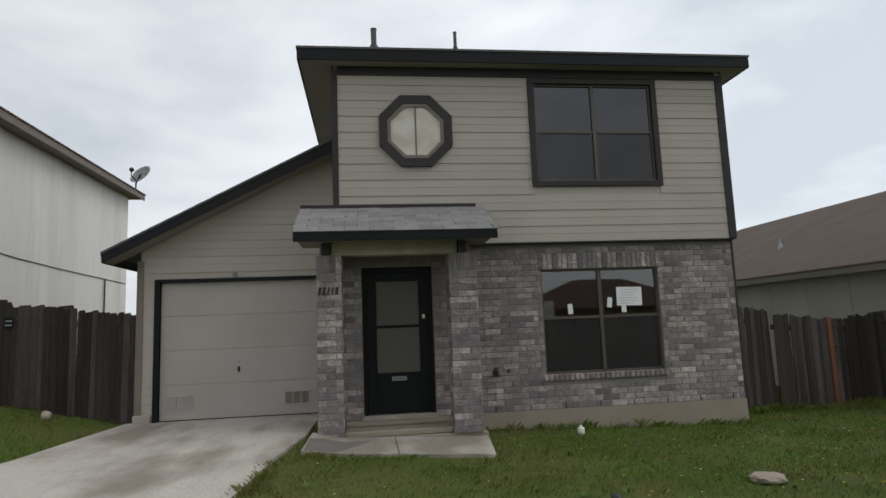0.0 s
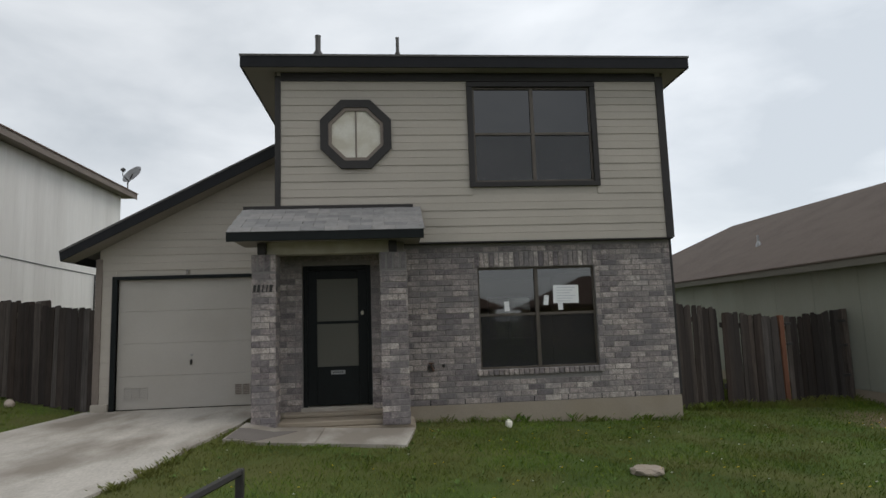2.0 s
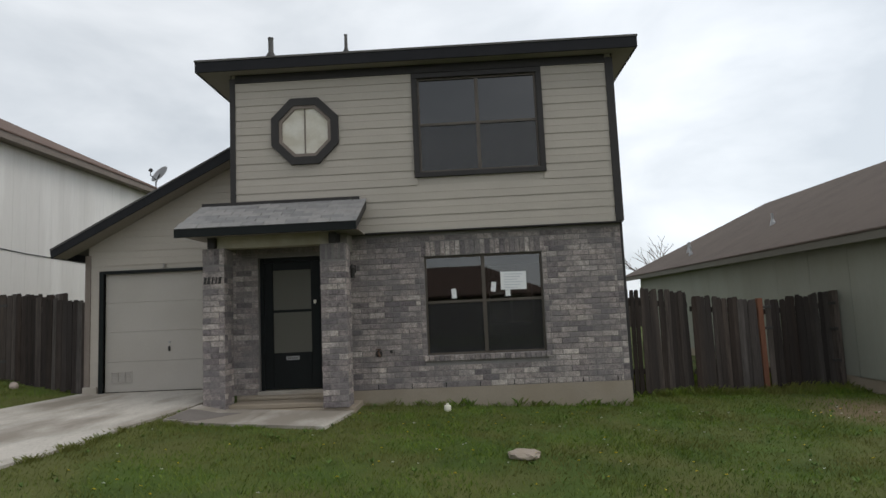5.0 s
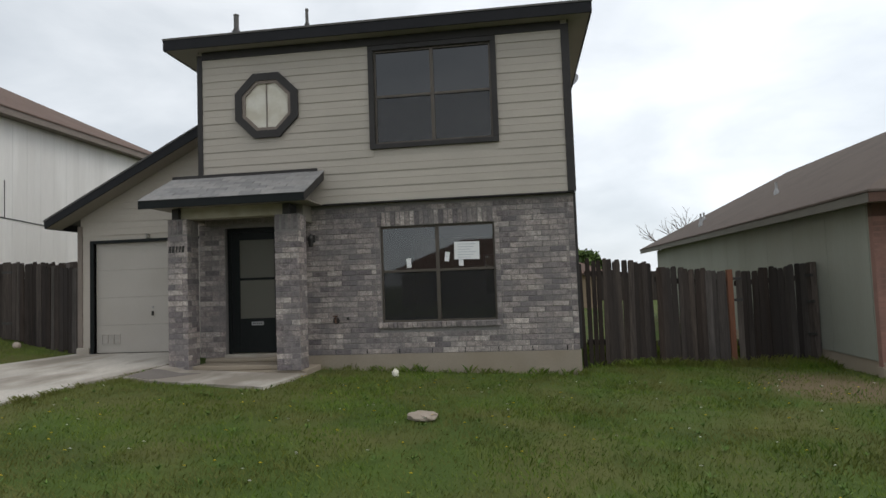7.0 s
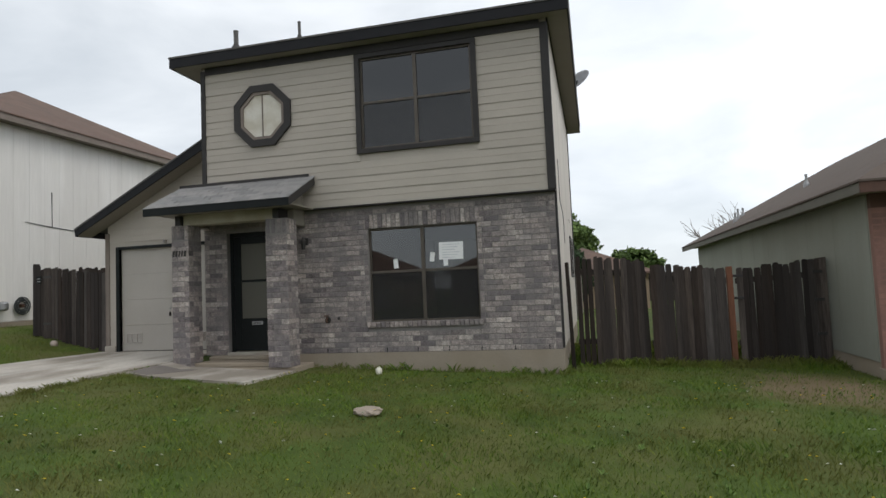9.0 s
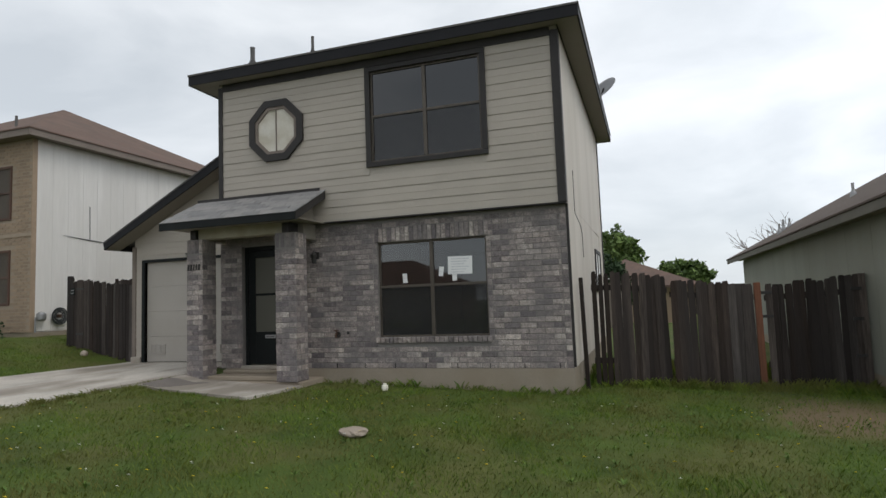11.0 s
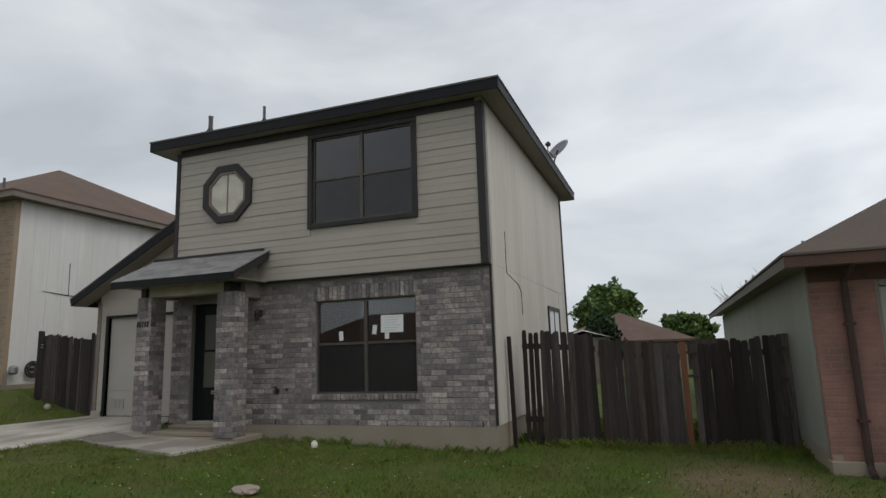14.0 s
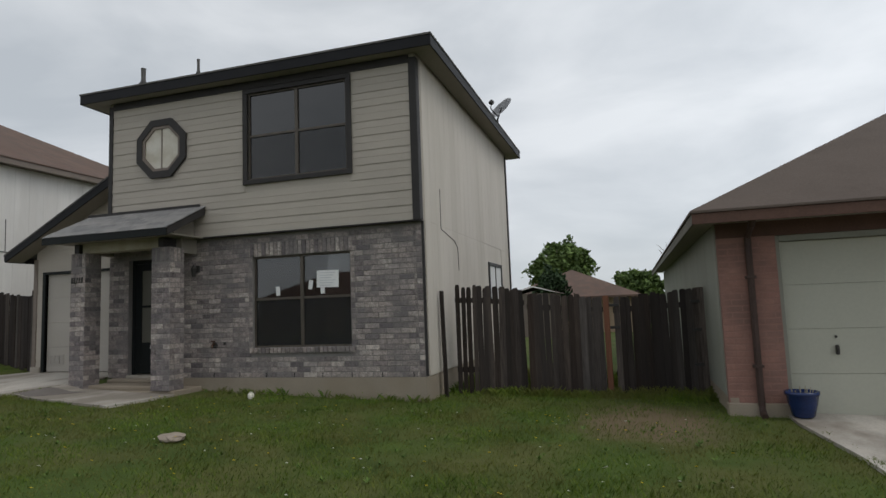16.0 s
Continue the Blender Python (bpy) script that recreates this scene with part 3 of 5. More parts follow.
def hip(x0, x1, y0, y1, z, pitch, thick=0.05):
    half = min(x1 - x0, y1 - y0) / 2
    zt = z + half * pitch
    bm = bmesh.new()
    if x1 - x0 > y1 - y0:
        r0, r1 = (x0 + half, y0 + half, zt), (x1 - half, y0 + half, zt)
    else:
        r0, r1 = (x0 + half, y0 + half, zt), (x0 + half, y1 - half, zt)
    c = [bm.verts.new(p) for p in ((x0, y0, z), (x1, y0, z), (x1, y1, z), (x0, y1, z))]
    b = [bm.verts.new((v.co.x, v.co.y, z - thick)) for v in c]
    a, d = bm.verts.new(r0), bm.verts.new(r1)
    if (Vector(r0) - Vector(r1)).length < 0.01:
        for i in range(4):
            bm.faces.new((c[i], c[(i + 1) % 4], a))
        bm.verts.remove(d)
    elif x1 - x0 > y1 - y0:
        for q in ((c[0], c[1], d, a), (c[1], c[2], d), (c[2], c[3], a, d), (c[3], c[0], a)):
            bm.faces.new(q)
    else:
        for q in ((c[0], c[1], a), (c[1], c[2], d, a), (c[2], c[3], d), (c[3], c[0], a, d)):
            bm.faces.new(q)
    for i in range(4):
        bm.faces.new((b[i], b[(i + 1) % 4], c[(i + 1) % 4], c[i]))
    bm.faces.new(b[::-1])
    bmesh.ops.recalc_face_normals(bm, faces=bm.faces)
    return bm


part("shingles", hip(EX0, EX1, EY0, EY1, EZ + 0.045, 0.27, 0.03), ROOF_DARK, roof)
part("fascia", boxes([(EX0 + 0.01, EX1 - 0.01, EY0 + 0.01, EY0 + 0.035, 5.545, 5.71), (EX0 + 0.01, EX1 - 0.01, EY1 - 0.035, EY1 - 0.01, 5.545, 5.71),
                      (EX0 + 0.01, EX0 + 0.035, EY0 + 0.036, EY1 - 0.036, 5.545, 5.71), (EX1 - 0.035, EX1 - 0.01, EY0 + 0.036, EY1 - 0.036, 5.545, 5.71)], 0.003), FASCIA, roof, "black painted fascia")
part("soffit", boxes([(EX0 + 0.036, EX1 - 0.036, EY0 + 0.036, -0.14, 5.556, 5.572), (EX0 + 0.036, X0 - 0.03, -0.138, EY1 - 0.036, 5.556, 5.572), (X1 + 0.03, EX1 - 0.036, -0.138, EY1 - 0.036, 5.556, 5.572),
                      (X0 - 0.03, X1 + 0.03, BACK + 0.03, EY1 - 0.036, 5.556, 5.572)]), SOFFIT, roof, "taupe boarded soffit")
# added dark strip: the eave's shadow band on the siding, as a board
trim("trim_frieze", [(X0 + 0.06, X1 - 0.1, -0.132, -0.106, 5.42, 5.552)], "dark strip standing in for the shadow under the eave")


def roof_vent(x, y, z, h, r, mat=PIPE_VENT, colour="dark grey"):
    v = thing("vent_pipe", colour + " roof vent pipe with a flared flashing", "vent pipe", "roof vents", at=(x, y, z))
    part("flashing", lathe([(r * 2.6, -0.06), (r * 2.2, 0.03), (r * 1.25, 0.10), (r * 1.15, 0.11)], (x, y, z), 14), DARK_METAL if mat is PIPE_VENT else mat, v)
    part("pipe", lathe([(r, -0.05), (r, h - 0.02), (r * 1.12, h - 0.02), (r * 1.12, h)], (x, y, z), 14), mat, v)


roof_vent(1.31, 0.02, 5.86, 0.36, 0.042)
roof_vent(2.55, 0.02, 5.86, 0.34, 0.026)


# ---- windows ----
def screen_window(name, w, y, label, screens, trimmed):
    x0, x1, z0, z1 = w
    win = tagged(new(name), label, "window", kind="structure")
    t = 0.068 if trimmed else 0.0
    if trimmed:
        part("casing", boxes([(x0 - 0.02, x1 + 0.02, y - 0.035, y, z1 - t, z1 + 0.01), (x0 - 0.02, x1 + 0.02, y - 0.035, y, z0 - 0.01, z0 + t),
                              (x0 - 0.02, x0 + t, y - 0.034, y, z0 + t + 0.001, z1 - t - 0.001), (x1 - t, x1 + 0.02, y - 0.034, y, z0 + t + 0.001, z1 - t - 0.001)], 0.004), TRIM, win, "dark painted casing boards")
    a0, a1, b0, b1 = x0 + t, x1 - t, z0 + t, z1 - t
    f, cx, cz = 0.03, (a0 + a1) / 2, (b0 + b1) / 2 + (0.008 if trimmed else 0.045)
    yy = y + (0.012 if trimmed else 0.055)
    part("window_frame", boxes([(a0, a1, yy, yy + 0.05, b1 - f, b1), (a0, a1, yy, yy + 0.05, b0, b0 + f), (a0, a0 + f, yy + 0.001, yy + 0.05, b0 + f, b1 - f), (a1 - f, a1, yy + 0.001, yy + 0.05, b0 + f, b1 - f)], 0.003), BRONZE, win)
    part("mullion", box(cx - 0.028, cx + 0.028, yy - 0.006, yy + 0.05, b0 + f, b1 - f, 0.003), BRONZE, win)
    for s0, s1 in ((a0 + f, cx - 0.028), (cx + 0.028, a1 - f)):
        part("meeting_rail", box(s0, s1, yy + 0.002, yy + 0.045, cz - 0.02, cz + 0.02, 0.003), BRONZE, win)
        for q0, q1, which in ((b0 + f, cz - 0.02, "low"), (cz + 0.02, b1 - f, "high")):
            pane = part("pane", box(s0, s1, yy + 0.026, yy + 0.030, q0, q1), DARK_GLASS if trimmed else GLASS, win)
            pane.visible_shadow = False
            if which in screens:
                part("screen", box(s0 + 0.002, s1 - 0.002, yy + 0.012, yy + 0.014, q0 + 0.002, q1 - 0.002), SCREEN_FINE if trimmed else SCREEN, win, "dark woven sun screen")
    return win


screen_window("window_1", W1, 0.0, "bronze double window with papers taped behind the glass", ("low",), False)
screen_window("window_2", W2, -0.118, "dark-cased upper double window mirroring the sky", ("low",), True)
back_win = tagged(new("window_3"), "bright rear window seen through the front room", "window", kind="structure")
part("window_frame", boxes([(4.9, 6.1, BACK - 0.1, BACK - 0.05, 2.28, 2.32), (4.9, 6.1, BACK - 0.1, BACK - 0.05, 1.2, 1.24), (4.9, 4.94, BACK - 0.1, BACK - 0.05, 1.24, 2.28), (6.06, 6.1, BACK - 0.1, BACK - 0.05, 1.24, 2.28), (5.47, 5.53, BACK - 0.1, BACK - 0.05, 1.24, 2.28)]), PAPER, back_win)
pane = part("pane", box(4.94, 6.06, BACK - 0.08, BACK - 0.076, 1.24, 2.28), GLASS, back_win)
pane.visible_shadow = False

# side window near the rear corner
sw = tagged(new("window_4"), "small dark-framed window high on the side wall", "window", kind="structure")
part("casing", boxes([(X1 + 0.002, X1 + 0.035, 4.45, 5.85, 2.44, 2.52), (X1 + 0.002, X1 + 0.035, 4.45, 5.85, 1.60, 1.68), (X1 + 0.002, X1 + 0.034, 4.45, 4.53, 1.681, 2.439), (X1 + 0.002, X1 + 0.034, 5.77, 5.85, 1.681, 2.439)], 0.003), TRIM, sw)
part("pane", box(X1 + 0.006, X1 + 0.012, 4.53, 5.12, 1.68, 2.44), PAPER, sw, "pane with a white blind behind it")
part("pane", box(X1 + 0.006, X1 + 0.012, 5.16, 5.77, 1.68, 2.44), PAPER, sw, "pane with a white blind behind it")
part("mullion", box(X1 + 0.004, X1 + 0.03, 5.12, 5.16, 1.68, 2.44), BRONZE, sw)


# octagon window
def octagon(cx, cz, r, y):
    k = r / math.cos(math.pi / 8)
    return [(cx + k * math.cos(math.pi / 8 + i * math.pi / 4), y, cz + k * math.sin(math.pi / 8 + i * math.pi / 4)) for i in range(8)]


def ring(cx, cz, r0, r1, y0, y1):
    bm = bmesh.new()
    rows = [[bm.verts.new(p) for p in octagon(cx, cz, r, y)] for r, y in ((r1, y1), (r1, y0), (r0, y0), (r0, y1))]
    for a, b in zip(rows, rows[1:] + rows[:1]):
        for i in range(8):
            bm.faces.new((a[i], a[(i + 1) % 8], b[(i + 1) % 8], b[i]))
    bmesh.ops.recalc_face_normals(bm, faces=bm.faces)
    return bm


ow = tagged(new("window_5"), "octagonal window with dark casing and weathered white boards behind", "window", kind="structure")
casing = part("casing", ring(OCT[0], OCT[1], 0.415, OCT[2], -0.165, -0.11), TRIM, ow, "dark octagonal casing")
part("sash", ring(OCT[0], OCT[1], 0.365, 0.414, -0.15, -0.112), TAUPE_TRIM, ow)
for s, name in ((-1, "panel"), (1, "panel")):
    pts = [p for p in octagon(OCT[0], OCT[1], 0.364, -0.126)]
    pts = [(max(p[0], OCT[0] + 0.012) if s > 0 else min(p[0], OCT[0] - 0.012), p[1], p[2]) for p in pts]
    keep = []
    for p in pts:
        if not keep or (Vector(p) - Vector(keep[-1])).length > 0.004:
            keep.append(p)
    if (Vector(keep[0]) - Vector(keep[-1])).length < 0.004:
        keep.pop()
    part(name, prism(keep, (0, 0.004, 0)), BOARD, ow, "stained white backing board")
part("divider", box(OCT[0] - 0.011, OCT[0] + 0.011, -0.136, -0.122, OCT[1] - 0.36, OCT[1] + 0.36, 0.002), TAUPE_TRIM, ow)

# papers on the front window's glass
PY = 0.0775


def notice(x, z, w, h, tilt, label, lines):
    n = thing("paper_notice", label, "notice", "papers in the window", at=(x, PY, z))
    m = Matrix.Translation((x, PY, z)) @ Matrix.Rotation(radians(tilt), 4, "Y")
    part("sheet", turned(box(-w / 2, w / 2, -0.001, 0.001, -h / 2, h / 2), m), PAPER, n)
    for i in range(lines):
        zz = h * (0.36 - 0.74 * i / max(1, lines - 1)) if lines > 1 else 0
        part("print_line", turned(box(-w * 0.36, w * (0.36 - 0.2 * ((i * 7) % 3) / 2), -0.0022, -0.0012, zz - h * 0.022, zz + h * 0.022), m), PRINT, n, "line of unreadable grey print")


notice(5.06, 2.07, 0.40, 0.28, 1.0, "large white paper notice taped inside the window", 6)
notice(4.745, 1.985, 0.075, 0.15, 8, "small white sticker taped inside the window", 3)
notice(4.965, 1.885, 0.075, 0.11, -1, "small white sticker taped inside the window", 2)
notice(4.125, 1.905, 0.075, 0.15, -4, "small white sticker taped inside the window", 3)

# ---- storm door ----
door = tagged(new("door_1"), "black storm door with two screened panels and a mail slot", "door", kind="structure")
dx0, dx1, dz0, dz1 = DOOR
part("door_frame", boxes([(dx0, dx0 + 0.06, 0.09, 0.15, dz0, dz1), (dx1 - 0.06, dx1, 0.09, 0.15, dz0, dz1), (dx0 + 0.061, dx1 - 0.061, 0.09, 0.15, dz1 - 0.07, dz1)], 0.004), BLACK, door)
part("stile", boxes([(dx0 + 0.062, dx0 + 0.20, 0.105, 0.14, dz0 + 0.02, dz1 - 0.072), (dx1 - 0.20, dx1 - 0.062, 0.105, 0.14, dz0 + 0.02, dz1 - 0.072)], 0.004), BLACK, door)
part("rail", boxes([(dx0 + 0.201, dx1 - 0.201, 0.106, 0.14, dz0 + 0.02, dz0 + 0.58), (dx0 + 0.201, dx1 - 0.201, 0.106, 0.14, 1.73, 1.77), (dx0 + 0.201, dx1 - 0.201, 0.106, 0.14, dz1 - 0.20, dz1 - 0.073)], 0.004), BLACK, door)
for z0, z1 in ((dz0 + 0.58, 1.73), (1.77, dz1 - 0.20)):
    part("screen", box(dx0 + 0.202, dx1 - 0.202, 0.12, 0.124, z0, z1), SCREEN_DOOR, door, "dull beige screened panel")
slot = part("mail_slot", box(1.45, 1.66, 0.094, 0.108, 0.985, 1.045, 0.004), METAL, door, "pale metal mail slot")
part("slot_mark", boxes([(1.48 + 0.032 * i, 1.50 + 0.032 * i, 0.0925, 0.0945, 1.005, 1.025) for i in range(5)]), DARK_METAL, slot)
part("door_handle", lathe([(0.012, -0.03), (0.022, -0.02), (0.022, 0.02), (0.012, 0.03)], (1.925, 0.085, 1.88), 12), PLASTIC, door, "white door pull")
tagged(part("sill", box(dx0 - 0.02, dx1 + 0.02, -0.02, 0.14, FLOOR_Z - 0.02, dz0 + 0.004, 0.006), CONCRETE), "worn concrete threshold under the storm door", "sill", kind="structure")
tagged(part("wall_door_back", box(dx0 - 0.05, dx1 + 0.05, 0.20, 0.24, dz0, dz1), BEAM), "beige inner door behind the storm door", "door", kind="structure")

# ---- porch ----
tagged(part("porch_floor", boxes([(0.44, 2.66, -0.66, -0.002, 0.0, 0.345), (0.80, 2.21, -0.60, -0.004, 0.346, 0.42), (0.80, 2.21, -0.22, -0.006, 0.421, 0.475)], 0.012), FOUNDATION), "tan concrete porch with a worn step", "porch", kind="structure")
COLS = [(0.47, 0.80), (2.21, 2.59)]
CY0, CY1 = -0.70, -0.36
RUN_Z = 0.0838
full = [chamfer_mesh("brick", 0.235, 0.09, 0.074, 0.005, 0.003, i) for i in range(5)]
end = [chamfer_mesh("brick_end", 0.115, 0.09, 0.074, 0.005, 0.003, 10 + i) for i in range(3)]
soldier = [chamfer_mesh("brick_upright", 0.066, 0.09, 0.225, 0.005, 0.003, 20 + i) for i in range(3)]
rng = random.Random(4)


def course_bricks(parent, x0, x1, z, y, shift, turn=0.0, origin=(0, 0)):
    """One course along a line; turn in degrees about z round origin."""
    L = 0.246
    base = Matrix.Translation((origin[0], origin[1], 0)) @ Matrix.Rotation(radians(turn), 4, "Z")
    x = x0 - shift
    made = 0
    while x < x1 - 0.01:
        a, b = max(x, x0), min(x + L, x1)
        if b - a > 0.03:
            w = b - a - 0.010
            me, nominal = (rng.choice(full), 0.235) if w > 0.17 else (rng.choice(end), 0.115)
            m = base @ Matrix.Translation(((a + b) / 2, y + rng.uniform(-0.002, 0.002), z)) @ Matrix.Diagonal((w / nominal, 1, 1, 1))
            piece("brick", me, BRICK, parent, m)
            made += 1
        x += L
    return made


def column(x0, x1, label):
    c = thing("brick_column", label, "column", "porch columns", at=((x0 + x1) / 2, (CY0 + CY1) / 2, 0.346))
    top = 2.70
    part("core", box(x0 + 0.006, x1 - 0.006, CY0 + 0.006, CY1 - 0.008, 0.347, top), MORTAR, c, "grey mortar joints")
    z, i = 0.347 + 0.042, 0
    while z < top - 0.26:
        sh = 0.127 if i % 2 else 0.0
        w, d = x1 - x0, CY1 - CY0
        course_bricks(c, 0, w, z, 0, sh, 0, (x0, CY0))
        course_bricks(c, 0.0, d, z, 0, 0.127 - sh, 90, (x1, CY0))
        course_bricks(c, 0.0, d, z, 0, sh, -90, (x0, CY1))
        z += RUN_Z
        i += 1
    n = int((x1 - x0) / 0.077)
    step = (x1 - x0) / n
    for k in range(n):
        piece("brick", rng.choice(soldier), BRICK, c, Matrix.Translation((x0 + step * (k + 0.5), CY0, top - 0.12)))
    nd = 4
    for k in range(nd):
        piece("brick", rng.choice(soldier), BRICK, c, Matrix.Translation((x1, CY0 + (CY1 - CY0) * (k + 0.5) / nd, top - 0.12)) @ Matrix.Rotation(radians(90), 4, "Z"))
        piece("brick", rng.choice(soldier), BRICK, c, Matrix.Translation((x0, CY0 + (CY1 - CY0) * (k + 0.5) / nd, top - 0.12)) @ Matrix.Rotation(radians(-90), 4, "Z"))
    return c


column(*COLS[0], "grey-washed brick porch column carrying the house number")
column(*COLS[1], "grey-washed brick porch column beside the storm door")
beam = thing("porch_beam", "beige painted porch beam with dark stub ends", "beam", kind="structure", at=(1.5, -0.5, 2.7))
part("beam", box(0.66, 2.34, -0.64, -0.42, 2.70, 2.875, 0.006), BEAM, beam)
part("side_beam", boxes([(2.36, 2.56, -0.40, -0.01, 2.62, 2.90), (0.50, 0.70, -0.40, 0.80, 2.70, 2.90)], 0.006), SOFFIT, beam)
part("stub", box(0.545, 0.655, -0.70, -0.40, 2.705, 2.86, 0.004), TRIM, beam, "dark stub end")
part("stub", box(2.345, 2.455, -0.70, -0.40, 2.705, 2.86, 0.004), TRIM, beam, "dark stub end")

# house number as plain dark bars
num = thing("house_number", "dark metal house number on the column", "house number", at=(0.63, CY0, 2.235))
for i in range(5):
    x = 0.515 + i * 0.055
    part("digit_bar", turned(box(-0.008 if i in (2, 3) else -0.017, 0.008 if i in (2, 3) else 0.017, -0.006, 0.006, -0.05, 0.05, 0.002),
                             Matrix.Translation((x, CY0 - 0.008, 2.235)) @ Matrix.Rotation(radians(8), 4, "Y")), DARK_METAL, num)

# porch roof, sloping from the wall to the front edge
PX0, PX1, PF, PB, PZF, PZB = 0.22, 2.82, -1.06, -0.13, 2.975, 3.44
proof = thing("porch_roof", "small grey shingled porch roof with black fascia", "roof", kind="structure")
ang = math.atan2(PZB - PZF, PB - PF)
slope = math.hypot(PZB - PZF, PB - PF)
part("deck", prism([(PX0 + 0.02, PF + 0.03, PZF - 0.03), (PX0 + 0.02, PB, PZB - 0.03), (PX0 + 0.02, PB, PZB - 0.055), (PX0 + 0.02, PF + 0.03, PZF - 0.055)], (PX1 - PX0 - 0.04, 0, 0)), SOFFIT, proof)
part("fascia", box(PX0, PX1, PF, PF + 0.03, PZF - 0.135, PZF - 0.012, 0.004), BLACK, proof, "black front fascia")
for x in (PX0, PX1 - 0.03):
    part("rake_board", prism([(x, PF + 0.031, PZF - 0.015), (x, PB, PZB - 0.02), (x, PB, PZB - 0.15), (x, PF + 0.031, PZF - 0.135)], (0.03, 0, 0)), TRIM, proof, "dark rake board")
part("gable_infill", prism([(PX1 - 0.25, -0.62, 2.88), (PX1 - 0.25, -0.135, 2.88), (PX1 - 0.25, -0.135, PZB - 0.06), (PX1 - 0.25, -0.62, PZF + 0.15)], (0.02, 0, 0)), SOFFIT, proof, "taupe board under the roof's end")
part("soffit", box(PX0 + 0.03, PX1 - 0.03, PF + 0.031, -0.14, 2.875, 2.89), SOFFIT, proof, "taupe porch ceiling")
sh_mesh = [chamfer_mesh("shingle", 0.31, 0.008, 0.17, 0.002, 0.004, 40 + i) for i in range(4)]
rows = 8
for r in range(rows):
    t = (r + 0.5) / rows
    y, z = PF + (PB - PF) * t, PZF + (PZB - PZF) * t
    x = PX0 - (0.16 if r % 2 else 0.0)
    while x < PX1 - 0.02:
        a, b = max(x, PX0 - 0.015), min(x + 0.318, PX1 + 0.015)
        if b - a > 0.04:
            m = Matrix.Translation(((a + b) / 2, y, z)) @ Matrix.Rotation(-(math.pi / 2 - ang) + 0.05, 4, "X") @ Matrix.Diagonal(((b - a - 0.008) / 0.31, 1, slope / rows * 1.22 / 0.17, 1))
            piece("shingle", rng.choice(sh_mesh), SHINGLE, proof, m)
        x += 0.318
part("flashing", box(PX0, PX1 - 0.1, PB - 0.012, PB + 0.0, PZB - 0.02, PZB + 0.045), TRIM, proof)

# wall lantern beside the column, spigot
lamp = thing("wall_lantern", "small dark wall lantern on the brick", "lantern", at=(2.57, -0.05, 2.35))
part("mount", box(2.53, 2.61, -0.012, 0.006, 2.30, 2.42, 0.004), DARK_METAL, lamp)
part("arm", tube([(2.57, -0.01, 2.38), (2.57, -0.07, 2.42), (2.57, -0.11, 2.40)], 0.008), DARK_METAL, lamp)
part("shade", lathe([(0.03, -0.16), (0.05, -0.02), (0.02, 0.03), (0.008, 0.05)], (2.57, -0.11, 2.38), 10), DARK_METAL, lamp)
spig = thing("spigot", "rusty outdoor spigot in a broken brick socket", "spigot", at=(2.93, -0.02, 1.02))
part("socket", lathe([(0.052, -0.01), (0.052, 0.01), (0.035, 0.014)], (0, 0, 0), 14), DARK_METAL, spig).matrix_basis = Matrix.Translation((2.93, -0.003, 1.03)) @ Matrix.Rotation(radians(90), 4, "X")
part("pipe", tube([(2.93, 0.0, 1.05), (2.93, -0.06, 1.05), (2.94, -0.10, 1.03), (2.96, -0.12, 0.99)], 0.016), BRASS, spig)
part("valve", tube([(2.93, -0.06, 1.05), (2.93, -0.06, 1.10)], 0.01), BRASS, spig)
part("handle", tube([(2.89, -0.06, 1.10), (2.97, -0.06, 1.10)], 0.012), BRASS, spig, "rusty tap handle")
outlet = thing("wall_outlet_box", "small dark fitting set in the brick", "fitting", at=(3.12, -0.01, 1.06))
part("plate", box(3.10, 3.14, -0.016, 0.008, 1.03, 1.08, 0.004), DARK_METAL, outlet)

# ---- garage ----
GY = 0.82
GD = (-1.93, 0.42, 0.51, 2.53)
RAKE = lambda x: 2.94 + (x + 2.60) * 0.515
garage = thing("wall_garage", "greige lap siding on the garage front", "wall", kind="structure")
gw = bmesh.new()
for pts in ([(XL, 0.52), (GD[0], 0.52), (GD[0], RAKE(GD[0]) - 0.10), (XL, RAKE(XL) - 0.10)], [(GD[0], GD[3]), (GD[1], GD[3]), (GD[1], RAKE(GD[1]) - 0.10), (GD[0], RAKE(GD[0]) - 0.10)], [(GD[1], 0.52), (X0, 0.52), (X0, RAKE(X0) - 0.10), (GD[1], RAKE(GD[1]) - 0.10)]):
    a = [gw.verts.new((x, GY, z)) for x, z in pts]
    f = gw.faces.new(a)
    r = bmesh.ops.extrude_face_region(gw, geom=[f])
    bmesh.ops.translate(gw, verts=[v for v in r["geom"] if isinstance(v, bmesh.types.BMVert)], vec=(0, 0.12, 0))
bmesh.ops.recalc_face_normals(gw, faces=gw.faces)
part("sheathing", gw, SIDING, garage)
lap_rows(garage, XL + 0.05, X0, 0.53, 4.55, GY - 0.002, EXPOSE, [(GD[0] - 0.03, GD[1] + 0.03, 0.4, GD[3] + 0.04)], SIDING, lambda z: -2.60 + (z + EXPOSE + 0.06 - 2.94) / 0.515)
tagged(part("wall_garage_left", box(XL - 0.02, XL + 0.1, GY + 0.121, BACK, 0.5, RAKE(XL) - 0.1), PANEL), "pale panel siding on the garage's side", "wall", kind="structure")
tagged(part("wall_garage_back", box(XL + 0.1, X0, BACK - 0.1, BACK, 0.5, 3.0), PANEL), "pale rear wall of the garage", "wall", kind="structure")
